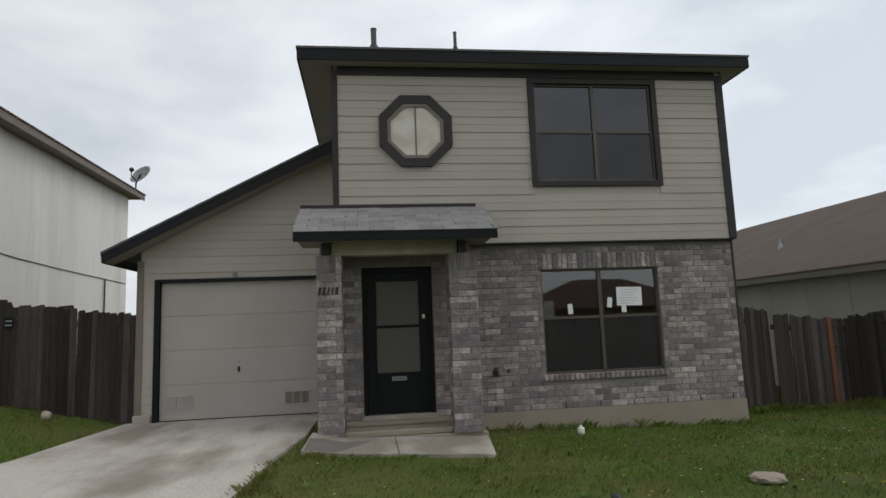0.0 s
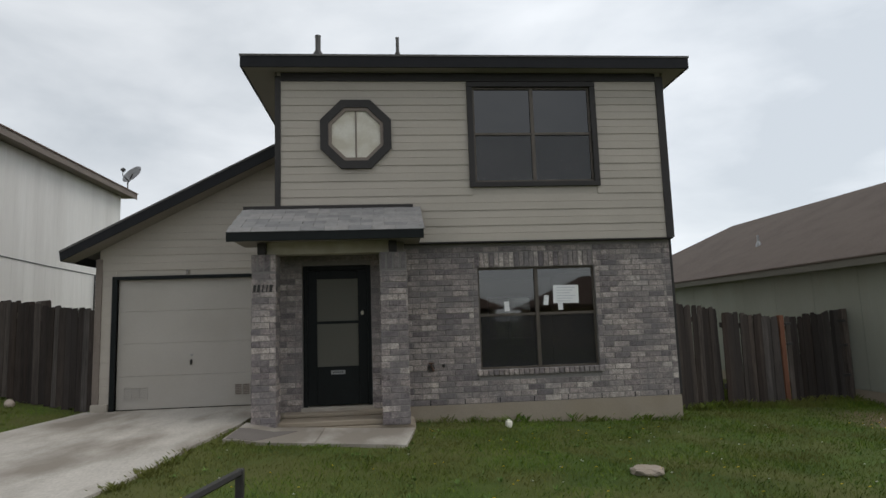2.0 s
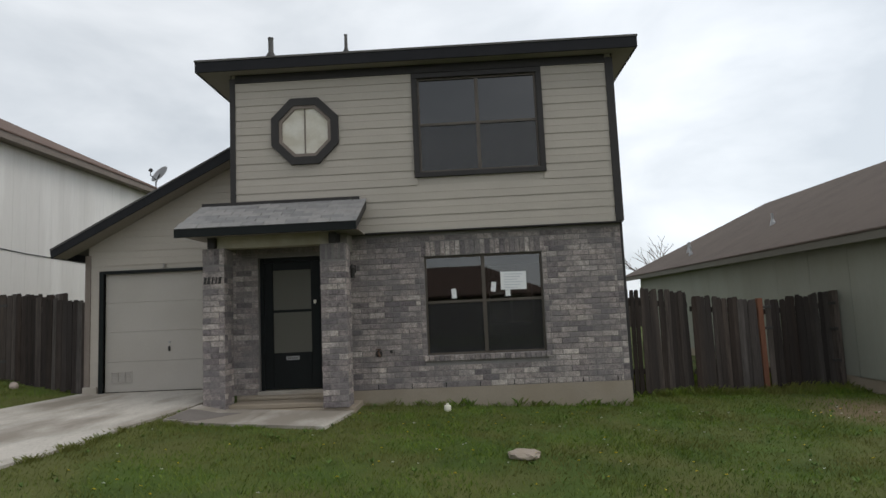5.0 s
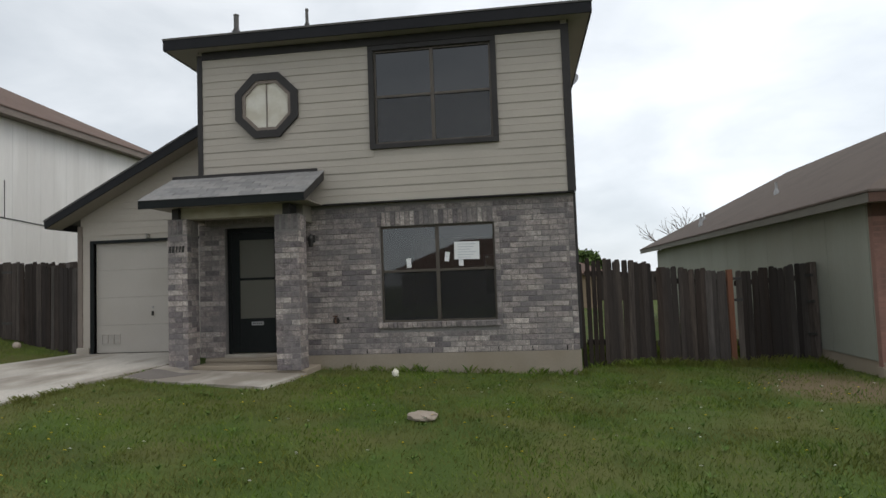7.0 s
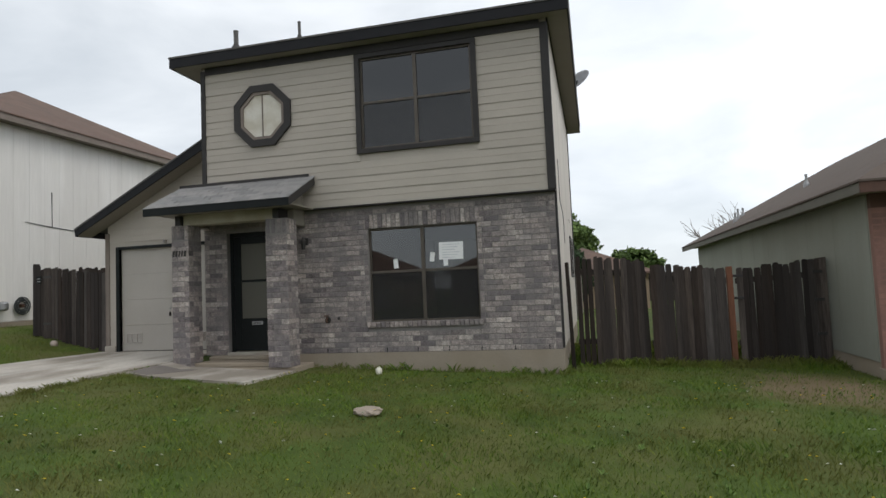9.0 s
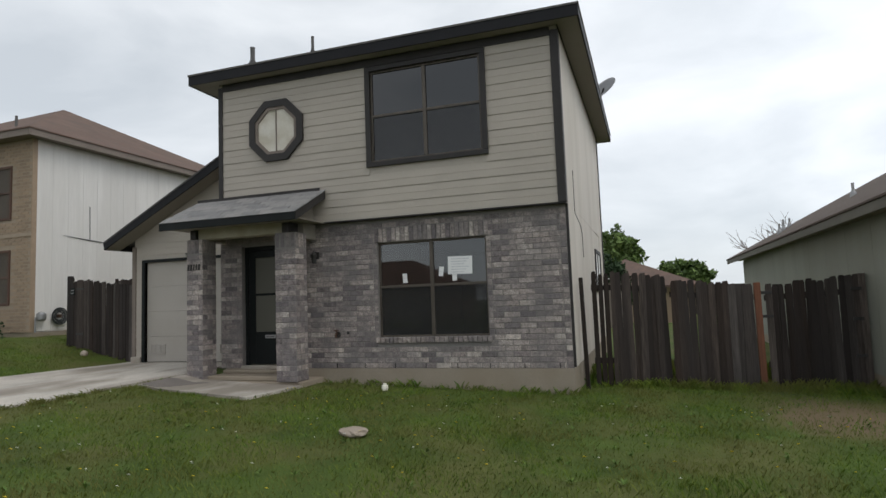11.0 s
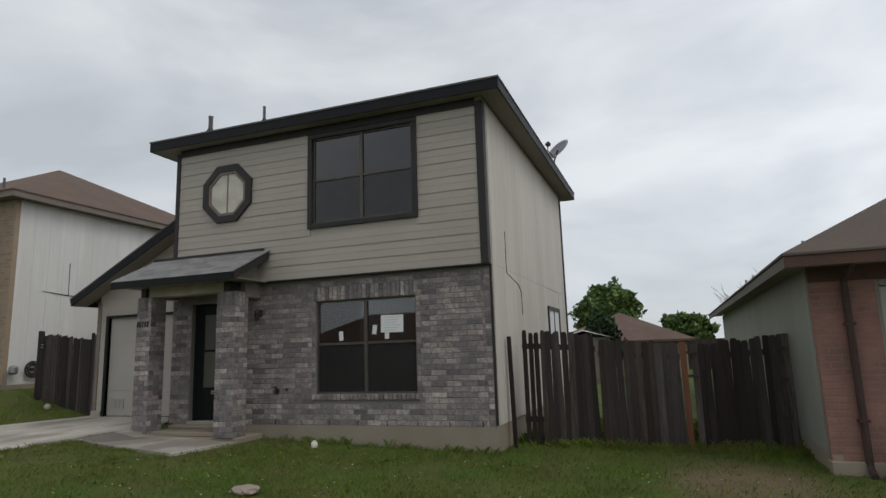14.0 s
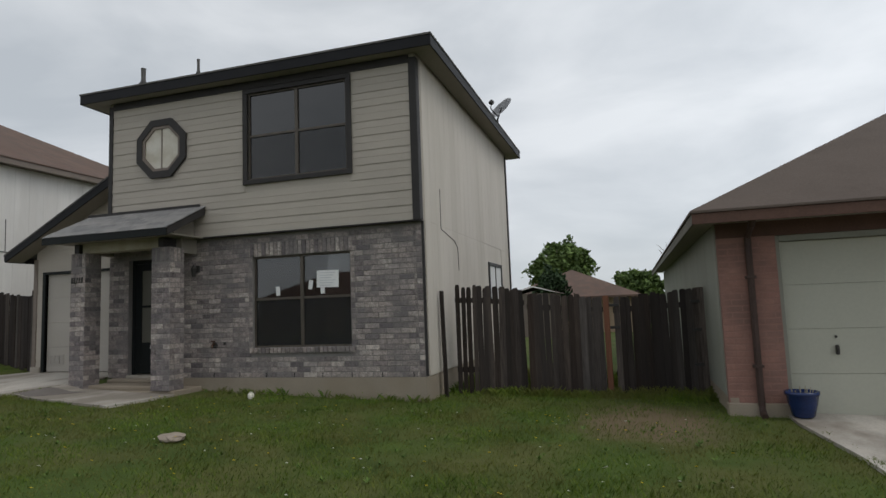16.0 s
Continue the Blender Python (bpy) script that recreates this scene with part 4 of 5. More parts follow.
trim("trim_garage_corner", [(XL - 0.045, XL - 0.021, GY - 0.03, GY + 0.12, 0.62, 2.86), (XL - 0.021, XL + 0.05, GY - 0.03, GY - 0.002, 0.62, 2.86)], "dark corner trim of the garage", mat=TAUPE_TRIM)
trim("garage_footing", [(XL - 0.06, GD[0] - 0.09, GY - 0.05, GY + 0.1, 0.2, 0.615)], "concrete footing at the garage corner", 0.01, CONCRETE)
trim("door_frame_garage", [(GD[0] - 0.075, GD[0], GY - 0.03, GY + 0.09, 0.50, GD[3] + 0.05), (GD[0], GD[1], GY - 0.03, GY + 0.09, GD[3] - 0.005, GD[3] + 0.05), (GD[1], GD[1] + 0.07, GY - 0.03, GY + 0.09, 0.50, GD[3] + 0.05)], "dark frame round the garage door", 0.003, BLACK)
gdoor = tagged(new("door_2"), "beige sectional garage door with small vents", "garage door", kind="structure")
ph = (GD[3] - GD[2]) / 4
for i in range(4):
    part("section", box(GD[0] + 0.003, GD[1] - 0.003, GY + 0.045, GY + 0.09, GD[2] + i * ph + 0.0015, GD[2] + (i + 1) * ph - 0.001, 0.0025), DOORPAINT, gdoor)
part("seal", box(GD[0] + 0.003, GD[1] - 0.003, GY + 0.042, GY + 0.088, GD[2] - 0.018, GD[2] - 0.001), BLACK, gdoor, "black rubber bottom seal")
for vx in (-1.82, -0.14):
    vent = part("vent", boxes([(vx, vx + 0.37, GY + 0.032, GY + 0.0445, 0.655, 0.67), (vx, vx + 0.37, GY + 0.032, GY + 0.0445, 0.84, 0.855), (vx, vx + 0.015, GY + 0.033, GY + 0.0445, 0.67, 0.84), (vx + 0.355, vx + 0.37, GY + 0.033, GY + 0.0445, 0.67, 0.84),
                               (vx + 0.12, vx + 0.13, GY + 0.033, GY + 0.0445, 0.67, 0.84), (vx + 0.24, vx + 0.25, GY + 0.033, GY + 0.0445, 0.67, 0.84)]), DOORPAINT, gdoor, "beige vent frame")
    for k in range(3):
        for j in range(6):
            z = 0.68 + j * 0.027
            part("slat", turned(box(-0.048, 0.048, -0.002, 0.002, -0.010, 0.010), Matrix.Translation((vx + 0.068 + k * 0.12, GY + 0.040, z + 0.008)) @ Matrix.Rotation(radians(-35), 4, "X")), TAUPE_TRIM if vx > -1 else DOORPAINT, vent)
gh = part("door_handle", box(-0.815, -0.785, GY + 0.01, GY + 0.045, 1.17, 1.25, 0.006), DARK_METAL, gdoor, "dark metal handle")
part("lock", lathe([(0.018, 0), (0.018, 0.012)], (0, 0, 0), 12), METAL, gdoor).matrix_basis = Matrix.Translation((-0.80, GY + 0.045, 1.32)) @ Matrix.Rotation(radians(90), 4, "X")
lampg = thing("wall_fitting", "small bare lamp fitting above the garage door", "lamp fitting", at=(-0.85, GY - 0.03, 2.62))
part("base", box(-0.88, -0.82, GY - 0.035, GY - 0.012, 2.59, 2.66, 0.004), SOFFIT, lampg)
part("hook", tube([(-0.85, GY - 0.03, 2.64), (-0.85, GY - 0.07, 2.66), (-0.85, GY - 0.07, 2.60)], 0.009), METAL, lampg)

# garage roof: one slope rising to the two-storey wall
groof = thing("roof_garage", "dark shingled lean-to garage roof with dark rake", "roof", kind="structure")
RX0, RX1, RY0 = -2.62, X0 - 0.028, 0.40
part("shingles", prism([(RX0, RY0, RAKE(RX0) + 0.03), (RX1, RY0, RAKE(RX1) + 0.03), (RX1, RY0, RAKE(RX1)), (RX0, RY0, RAKE(RX0))], (0, BACK + 0.3 - RY0, 0)), ROOF_DARK, groof)
part("rake_board", prism([(RX0, RY0 + 0.012, RAKE(RX0) - 0.002), (RX1, RY0 + 0.012, RAKE(RX1) - 0.002), (RX1, RY0 + 0.012, RAKE(RX1) - 0.175), (RX0 + 0.02, RY0 + 0.012, RAKE(RX0) - 0.125)], (0, 0.03, 0)), FASCIA, groof, "dark rake board")
part("fascia", box(RX0, RX0 + 0.03, RY0 + 0.043, BACK + 0.28, RAKE(RX0) - 0.125, RAKE(RX0) - 0.004), FASCIA, groof, "dark eave fascia")
part("soffit", prism([(RX0 + 0.031, RY0 + 0.043, RAKE(RX0) - 0.115), (XL - 0.05, RY0 + 0.043, RAKE(XL - 0.05) - 0.15), (RX1, RY0 + 0.043, RAKE(RX1) - 0.15), (RX1, RY0 + 0.043, RAKE(RX1) - 0.13), (RX0 + 0.031, RY0 + 0.043, RAKE(RX0) - 0.095)], (0, GY - RY0 - 0.062, 0)), SOFFIT, groof, "taupe rake soffit")


# ---- fences ----
def picket_meshes(seed):
    out = []
    for i in range(4):
        rnd = random.Random(seed + i)
        w = 0.104
        pts = [(-w / 2, 0, 0), (w / 2, 0, 0), (w / 2 + rnd.uniform(-.004, .004), 0, 0.975), (w / 2 - 0.016, 0, 1.0), (-w / 2 + 0.016, 0, 1.0 + rnd.uniform(-.012, .004)), (-w / 2, 0, 0.975 + rnd.uniform(-.012, .004))]
        bm = prism(pts, (0, 0.016, 0))
        me = bpy.data.meshes.new("picket")
        bm.to_mesh(me)
        bm.free()
        out.append(me)
    return out


PICKETS = picket_meshes(70)


def fence_run(parent, a, b, top_a, top_b, bottom, gap, seed, lean=0.8, mat=WOOD):
    rnd = random.Random(seed)
    d = Vector((b[0] - a[0], b[1] - a[1], 0))
    n = max(1, round(d.length / 0.092))
    yaw = math.atan2(d.y, d.x)
    for i in range(n):
        t = (i + 0.5) / n
        x, y = a[0] + d.x * t, a[1] + d.y * t
        zb = ground_z(x, y) + bottom + rnd.uniform(-0.02, 0.03)
        zt = top_a + (top_b - top_a) * t + rnd.uniform(-0.035, 0.022) - (rnd.uniform(0.03, 0.07) if rnd.random() < 0.1 else 0)
        m = Matrix.Translation((x, y, zb)) @ Matrix.Rotation(yaw, 4, "Z") @ Matrix.Translation((0, -rnd.uniform(0.0, 0.022), 0)) @ Matrix.Rotation(radians(rnd.uniform(-lean, lean)), 4, "Y") @ Matrix.Rotation(radians(rnd.uniform(-5, 5)), 4, "Z") @ Matrix.Diagonal((rnd.uniform(0.9, 1.06) * (1 - gap), 1, zt - zb, 1))
        piece("picket", rnd.choice(PICKETS), mat, parent, m)
    for h in (0.22, 0.86):
        za, zb = ground_z(*a) + h * (top_a - ground_z(*a)), ground_z(*b) + h * (top_b - ground_z(*b))
        nrm = Vector((-d.y, d.x, 0)).normalized() * 0.035
        bm = prism([(a[0] + nrm.x * .55, a[1] + nrm.y * .55, za - 0.045), (b[0] + nrm.x * .55, b[1] + nrm.y * .55, zb - 0.045), (b[0] + nrm.x * .55, b[1] + nrm.y * .55, zb + 0.045), (a[0] + nrm.x * .55, a[1] + nrm.y * .55, za + 0.045)], nrm)
        part("rail", bm, mat, parent)


FY = lambda x: 0.97 + (x - 6.95) * 0.185
rf = thing("side_fence", "weathered grey-brown picket fence leaning between the houses", "fence", at=(6.95, 0.97, 0.0))
fence_run(rf, (6.96, FY(6.96)), (7.32, FY(7.32)), 1.89, 1.88, 0.0, 0.30, 1, 0.6)
fence_run(rf, (7.32, FY(7.32)), (8.10, FY(8.10)), 1.88, 1.80, 0.0, 0.0, 11, 1.1)
rg = thing("fence_gate", "sagging weathered wooden gate in the side fence", "gate", at=(8.2, FY(8.2), 0.0))
fence_run(rg, (8.14, FY(8.14) - 0.03), (9.35, FY(9.35) - 0.03), 1.72, 1.62, 0.0, 0.0, 2, 1.0, WOOD_GATE)
rf2 = thing("side_fence", "weathered dark picket fence meeting the neighbour's wall", "fence", at=(9.55, FY(9.55), 0.0))
fence_run(rf2, (9.51, FY(9.51)), (10.82, FY(10.82)), 1.60, 1.68, 0.0, 0.0, 3)
tagged(part("fence_post", turned(box(-0.045, 0.045, -0.045, 0.045, -0.5, 1.62, 0.006), Matrix.Translation((9.40, FY(9.4) - 0.02, 0.0))), RED_WOOD), "reddish-brown wooden fence post beside the gate", "post")
tagged(part("fence_post", turned(box(-0.03, 0.03, -0.03, 0.03, -0.4, 1.80, 0.006), Matrix.Translation((6.87, 0.62, 0.0)) @ Matrix.Rotation(radians(-1), 4, "Y")), WOOD), "thin dark wooden post at the house corner", "post")
tagged(part("fence_post", turned(box(-0.045, 0.045, -0.045, 0.045, -0.5, 1.70, 0.006), Matrix.Translation((10.86, FY(10.86), 0.0))), WOOD), "dark wooden post against the neighbour's wall", "post")
for z in (1.08, 1.44):
    part("hinge", box(9.40, 9.60, FY(9.5) - 0.055, FY(9.5) - 0.04, z, z + 0.045, 0.003), DARK_METAL, rf2, "dark strap hinge")
for z in (0.45, 1.0, 1.45):
    part("hinge", box(10.70, 10.84, FY(10.8) - 0.05, FY(10.8) - 0.035, z, z + 0.05), DARK_METAL, rf2, "dark strap hinge")
lf = thing("left_fence_gate", "weathered grey wooden gate and fence beside the garage", "gate", at=(-4.1, 0.95, 0.8))
fence_run(lf, (-4.12, 0.95), (-2.30, 0.95), 2.32, 2.08, 0.03, 0.0, 5, 0.4, WOOD_PALE)
lf2 = thing("left_fence", "weathered grey picket fence up to the neighbour's wall", "fence", at=(-5.3, 1.0, 0.9))
tagged(part("fence_post", turned(box(-0.045, 0.045, -0.045, 0.045, -0.3, 1.52, 0.006), Matrix.Translation((-4.17, 0.97, 0.84))), WOOD), "grey wooden gate post", "post")
fence_run(lf2, (-5.30, 3.2), (-4.2, 3.2), 2.40, 2.36, 0.03, 0.0, 6, 0.4, WOOD_PALE)
for x, z in ((-3.95, 2.05), (-3.95, 1.08)):
    part("hinge", box(x, x + 0.22, 0.925, 0.935, z, z + 0.045), DARK_METAL, lf, "dark strap hinge")
plate = thing("warning_sign", "small black sign with two white bars on the gate", "sign", at=(-4.15, 0.925, 2.0))
part("plate", box(-4.11, -3.99, 0.915, 0.925, 1.94, 2.10, 0.003), BLACK, plate)
for z in (2.045, 1.985):
    part("print_line", box(-4.095, -4.005, 0.9125, 0.9148, z - 0.008, z + 0.008), METAL, plate, "unreadable pale line")

# ---- the neighbouring house on the higher lot ----
NX, NY0, NY1, NXW = -5.35, 0.95, 8.75, -13.0
nl = thing("neighbour_house_tall", "two-storey house, whitewashed side and tan brick front", "house", at=(-9, 5, 1))
part("wall", boxes([(NXW + 0.1, NX - 0.02, NY0 + 0.09, NY1, 1.16, 5.60)]), WHITE_WALL, nl, "whitewashed panel side wall")
part("base", boxes([(NXW, NX + 0.03, NY0 + 0.02, NY1, 0.3, 1.155)]), FOUNDATION, nl, "tan concrete base")
part("brick_front", boxes([(NXW, NX, NY0, NY0 + 0.085, 1.156, 5.60)]), TAN_MORTAR, nl, "tan brick front")
zz, i = 1.2, 0
vs, fs = [], []
while zz < 5.56:
    x = NX - 0.006 - (0.1 if i % 2 else 0)
    while x > -8.2:
        a, b = x - 0.20, x - 0.006
        hole = any(a < h[1] and b > h[0] and h[2] - 0.03 < zz < h[3] + 0.03 for h in ((-6.9, -5.98, 3.72, 5.05), (-6.9, -5.98, 1.75, 3.1)))
        if not hole:
            k = len(vs)
            vs += [(a, NY0, zz - 0.03), (b, NY0, zz - 0.03), (b, NY0, zz + 0.03), (a, NY0, zz + 0.03), (a, NY0 - 0.008, zz - 0.028), (b, NY0 - 0.008, zz - 0.028), (b, NY0 - 0.008, zz + 0.028), (a, NY0 - 0.008, zz + 0.028)]
            fs += [(k + 4, k + 5, k + 6, k + 7), (k, k + 1, k + 5, k + 4), (k + 1, k + 2, k + 6, k + 5), (k + 2, k + 3, k + 7, k + 6), (k + 3, k, k + 4, k + 7)]
        x -= 0.206
    zz += 0.0765
    i += 1
me = bpy.data.meshes.new("bricks")
me.from_pydata(vs, [], fs)
tagged(part("bricks", me, TAN_BRICK, nl), kind="stuff")
for z0, z1 in ((3.75, 5.02), (1.78, 3.05)):
    wdw = part("window", boxes([(-6.88, -6.0, NY0 - 0.03, NY0 - 0.001, z1 - 0.06, z1), (-6.88, -6.0, NY0 - 0.03, NY0 - 0.001, z0, z0 + 0.06), (-6.88, -6.82, NY0 - 0.03, NY0 - 0.001, z0 + 0.061, z1 - 0.061), (-6.06, -6.0, NY0 - 0.03, NY0 - 0.001, z0 + 0.061, z1 - 0.061), (-6.82, -6.06, NY0 - 0.028, NY0 - 0.002, (z0 + z1) / 2 - 0.02, (z0 + z1) / 2 + 0.02)], 0.003), BROWN_TRIM, nl, "brown window frame")
    part("pane", box(-6.82, -6.06, NY0 - 0.012, NY0 - 0.010, z0 + 0.06, z1 - 0.06), SCREEN, wdw)
part("band", box(NXW, NX + 0.005, NY0 - 0.02, NY0 - 0.001, 3.34, 3.42), TAN_MORTAR, nl, "tan brick band course")
part("corner_board", box(NX - 0.02, NX + 0.012, NY0 - 0.01, NY0 + 0.10, 1.16, 5.6), TAN_BRICK, nl)
part("roof", hip(NXW - 0.35, -5.02, 0.60, 9.10, 5.76, 0.52, 0.03), ROOF_BROWN, nl, "brown shingle hip roof")
part("fascia", boxes([(NXW - 0.33, -5.04, 0.62, 0.65, 5.58, 5.73), (-5.07, -5.04, 0.651, 9.08, 5.58, 5.73)], 0.003), TAUPE_TRIM, nl, "brown fascia")
part("soffit", boxes([(NXW - 0.3, -5.075, 0.655, 9.05, 5.605, 5.625)]), TAUPE_TRIM, nl)
part("vent", lathe([(0.03, 0), (0.03, 0.3)], (-6.2, 1.15, 6.0), 8), PIPE_VENT, nl)
n = int((NY1 - NY0 - 0.1) / 0.405)
for i in range(n):
    y = NY0 + 0.10 + i * 0.405
    part("panel", box(NX - 0.021, NX - 0.008, y + 0.0015, y + 0.4035, 1.18, 5.6, 0.002), WHITE_WALL, nl)
part("cable", tube([(NX + 0.002, 2.45, 4.2), (NX + 0.002, 2.46, 3.35), (NX + 0.002, 1.75, 3.42), (NX + 0.002, 2.46, 3.36), (NX + 0.002, 3.4, 3.3), (NX + 0.002, 5.2, 3.25), (NX + 0.002, 8.6, 3.2)], 0.010, 5), DARK_METAL, nl, "dark cable on the wall")
part("downpipe", tube([(NX + 0.03, 7.3, 3.2), (NX + 0.03, 7.3, 2.1)], 0.02, 6), DARK_METAL, nl)
# hose reel and meter on the wall
reel = thing("hose_reel", "coiled dark garden hose on a wall reel", "hose reel", at=(NX + 0.1, 1.62, 1.5))
for k in range(4):
    r = 0.10 + 0.03 * k
    part("hose", tube([(NX + 0.05 + 0.02 * (k % 2), 1.62 + r * math.cos(a), 1.50 + r * math.sin(a)) for a in [2 * math.pi * j / 20 for j in range(21)]], 0.017, 6), HOSE, reel)
part("hub", box(NX, NX + 0.10, 1.58, 1.66, 1.46, 1.54, 0.01), BRASS, reel)
meter = thing("gas_meter", "grey gas meter with pipes on the neighbour's wall", "meter", at=(NX + 0.1, 1.1, 1.45))
part("body", lathe([(0.06, -0.10), (0.10, -0.06), (0.10, 0.06), (0.06, 0.10)], (NX + 0.12, 1.12, 1.50), 14), METAL, meter)
part("pipe", tube([(NX + 0.12, 0.98, 1.15), (NX + 0.12, 0.98, 1.45), (NX + 0.12, 1.06, 1.58), (NX + 0.12, 1.12, 1.60)], 0.018, 6), METAL, meter)
bush_v, bush_f = [], []
rb = random.Random(8)
for i in range(300):
    a, r, h = rb.uniform(0, 6.28), rb.uniform(0, 0.42), rb.uniform(0.0, 0.62)
    c = Vector((-6.0 + r * math.cos(a), 0.45 + 0.6 * r * math.sin(a), 1.05 + h * (1 - r)))
    u, w = Vector((rb.uniform(-1, 1), rb.uniform(-1, 1), rb.uniform(-1, 1))).normalized() * 0.04, Vector((rb.uniform(-1, 1), rb.uniform(-1, 1), rb.uniform(-1, 1))).normalized() * 0.035
    k = len(bush_v)
    bush_v += [c - u, c + w, c + u, c - w]
    bush_f.append((k, k + 1, k + 2, k + 3))
bush = thing("shrub", "low dry olive shrub against the brick front", "shrub", at=(-6.0, 0.45, 1.05))
me = bpy.data.meshes.new("leaves")
me.from_pydata(bush_v, [], bush_f)
part("leaves", me, LEAF_DARK, bush)
part("stems", tube([(-6.0, 0.45, 0.95), (-6.02, 0.42, 1.3)], 0.02), BARK, bush)


def dish(name, base, facing, tilt, size, label, arm):
    """A satellite dish: mast, oval reflector, feed arm."""
    d = thing(name, label, "satellite dish", at=base)
    b = Vector(base)
    top = b + Vector(arm)
    part("mast", tube([b, b + Vector((0, 0, arm[2] * 0.4)), top], 0.02, 8), DARK_METAL, d)
    m = Matrix.Translation(top) @ Matrix.Rotation(radians(facing), 4, "Z") @ Matrix.Rotation(radians(tilt), 4, "X")
    bm = bmesh.new()
    rings = []
    for i in range(6):
        r = size * i / 5
        rings.append([bm.verts.new((1.12 * r * math.cos(2 * math.pi * k / 24), -0.16 * size + 0.22 * r * r / size, r * math.sin(2 * math.pi * k / 24))) for k in range(24)] if i else [bm.verts.new((0, -0.16 * size, 0))])
    for k in range(24):
        bm.faces.new((rings[0][0], rings[1][k], rings[1][(k + 1) % 24]))
    for p, q in zip(rings[1:], rings[2:]):
        for k in range(24):
            bm.faces.new((p[k], q[k], q[(k + 1) % 24], p[(k + 1) % 24]))
    r = bmesh.ops.solidify(bm, geom=list(bm.faces), thickness=0.012)
    # the bowl opens towards +y of its own frame
    smooth(part("reflector", turned(bm, m), DISH, d))
    part("feed_arm", tube([m @ Vector((0, -0.12 * size, -size * 0.8)), m @ Vector((0, 0.75 * size, -size * 0.75)), m @ Vector((0, 0.95 * size, -size * 0.35))], 0.014, 6), DARK_METAL, d)
    part("feed", turned(box(-0.045, 0.045, -0.05, 0.05, -0.045, 0.045, 0.01), m @ Matrix.Translation((0, 0.97 * size, -size * 0.28))), DARK_METAL, d, "dark receiver head")
    return d


dish("satellite_dish", (7.05, 4.9, 5.76), 140, 35, 0.30, "grey satellite dish on the roof's eave", (0.10, 0.0, 0.42))
dish("satellite_dish", (-5.12, 8.6, 5.80), 150, 30, 0.30, "grey satellite dish on the neighbour's roof", (0.12, 0.0, 0.42))

# ---- the low neighbouring house with the garage ----
RXW, RYF = 10.94, -0.03
nr = thing("neighbour_house_low", "one-storey sage house with salmon brick garage front", "house", at=(14.5, 6, 0))
part("wall", boxes([(RXW, RXW + 0.12, RYF + 0.1, 13.9, 0.21, 2.50), (RXW + 0.121, 18.2, 13.78, 13.9, 0.21, 2.5), (18.08, 18.2, RYF + 0.1, 13.779, 0.21, 2.5)]), SAGE, nr, "sage green panel side wall")
part("base", boxes([(RXW + 0.01, RXW + 0.12, RYF + 0.0, 13.9, -0.7, 0.208)]), FOUNDATION, nr, "tan concrete base")
part("corner_base", boxes([(RXW - 0.02, 11.66, RYF - 0.055, RYF + 0.12, -0.7, 0.14)], 0.01), FOUNDATION, nr)
for i in range(10):
    y = RYF + 0.12 + i * 1.22
    part("panel", box(RXW - 0.010, RXW + 0.001, y + 0.004, y + 1.216, 0.22, 2.5, 0.002), SAGE, nr)
pil = part("pilaster", boxes([(RXW, 11.645, RYF + 0.003, RYF + 0.099, 0.141, 2.30)]), PINK_MORTAR, nr, "salmon brick pier")
z, i = 0.185, 0
while z < 2.27:
    x = RXW - (0.127 if i % 2 else 0)
    while x < 11.645 - 0.01:
        a, b = max(x, RXW), min(x + 0.254, 11.645)
        if b - a > 0.03:
            m = Matrix.Translation(((a + b) / 2, RYF, z)) @ Matrix.Diagonal(((b - a - 0.011) / 0.242, 1, 1, 1))
            ob = piece("brick", chamfer_mesh("brick", 0.242, 0.08, 0.066, 0.004, 0.002, i) if i < 3 else bpy.data.meshes["pink_brick"], PINK_BRICK, pil, m)
            if i < 3 and "pink_brick" not in bpy.data.meshes:
                ob.data.name = "pink_brick"
        x += 0.254
    z += RUN_Z
    i += 1
part("header", boxes([(RXW, 18.0, RYF + 0.004, RYF + 0.10, 2.301, 2.50)]), BROWN_TRIM, nr, "brown brick header")
part("front_wall", boxes([(15.6, 18.2, RYF + 0.01, RYF + 0.1, 0.0, 2.30)]), PINK_MORTAR, nr)
gd = part("garage_door", boxes([(11.646, 11.699, RYF + 0.05, 0.17, -0.1, 2.30), (11.70, 15.6, RYF + 0.05, 0.17, 2.225, 2.30)], 0.003), SAGE, nr, "pale sage sectional garage door")
for i in range(4):
    part("section", box(11.70, 15.6, 0.12, 0.16, -0.08 + i * 0.575 + 0.002, -0.08 + (i + 1) * 0.575 - 0.001, 0.0025), SAGE_DOOR, gd)
part("seal", box(11.70, 15.6, 0.115, 0.158, -0.12, -0.079), BLACK, gd, "black rubber bottom seal")
part("door_handle", box(12.25, 12.285, 0.06, 0.118, 0.74, 0.86, 0.006), DARK_METAL, gd, "dark metal handle")
part("lock", box(12.255, 12.28, 0.09, 0.118, 0.95, 0.98, 0.004), DARK_METAL, gd)
part("roof", hip(10.58, 18.6, -0.66, 15.3, 2.62, 0.535, 0.03), ROOF_TAUPE, nr, "taupe shingle hip roof")
part("fascia", box(10.60, 18.58, -0.64, -0.61, 2.45, 2.585, 0.003), BROWN_TRIM, nr, "dark brown front fascia")
part("fascia", box(10.60, 10.63, -0.609, 15.28, 2.45, 2.585, 0.003), SAGE_TRIM, nr, "dull sage side fascia")
part("soffit", boxes([(10.635, 18.5, -0.605, RYF + 0.0, 2.50, 2.52), (10.635, RXW - 0.012, RYF + 0.001, 14.2, 2.50, 2.52)]), SOFFIT, nr)
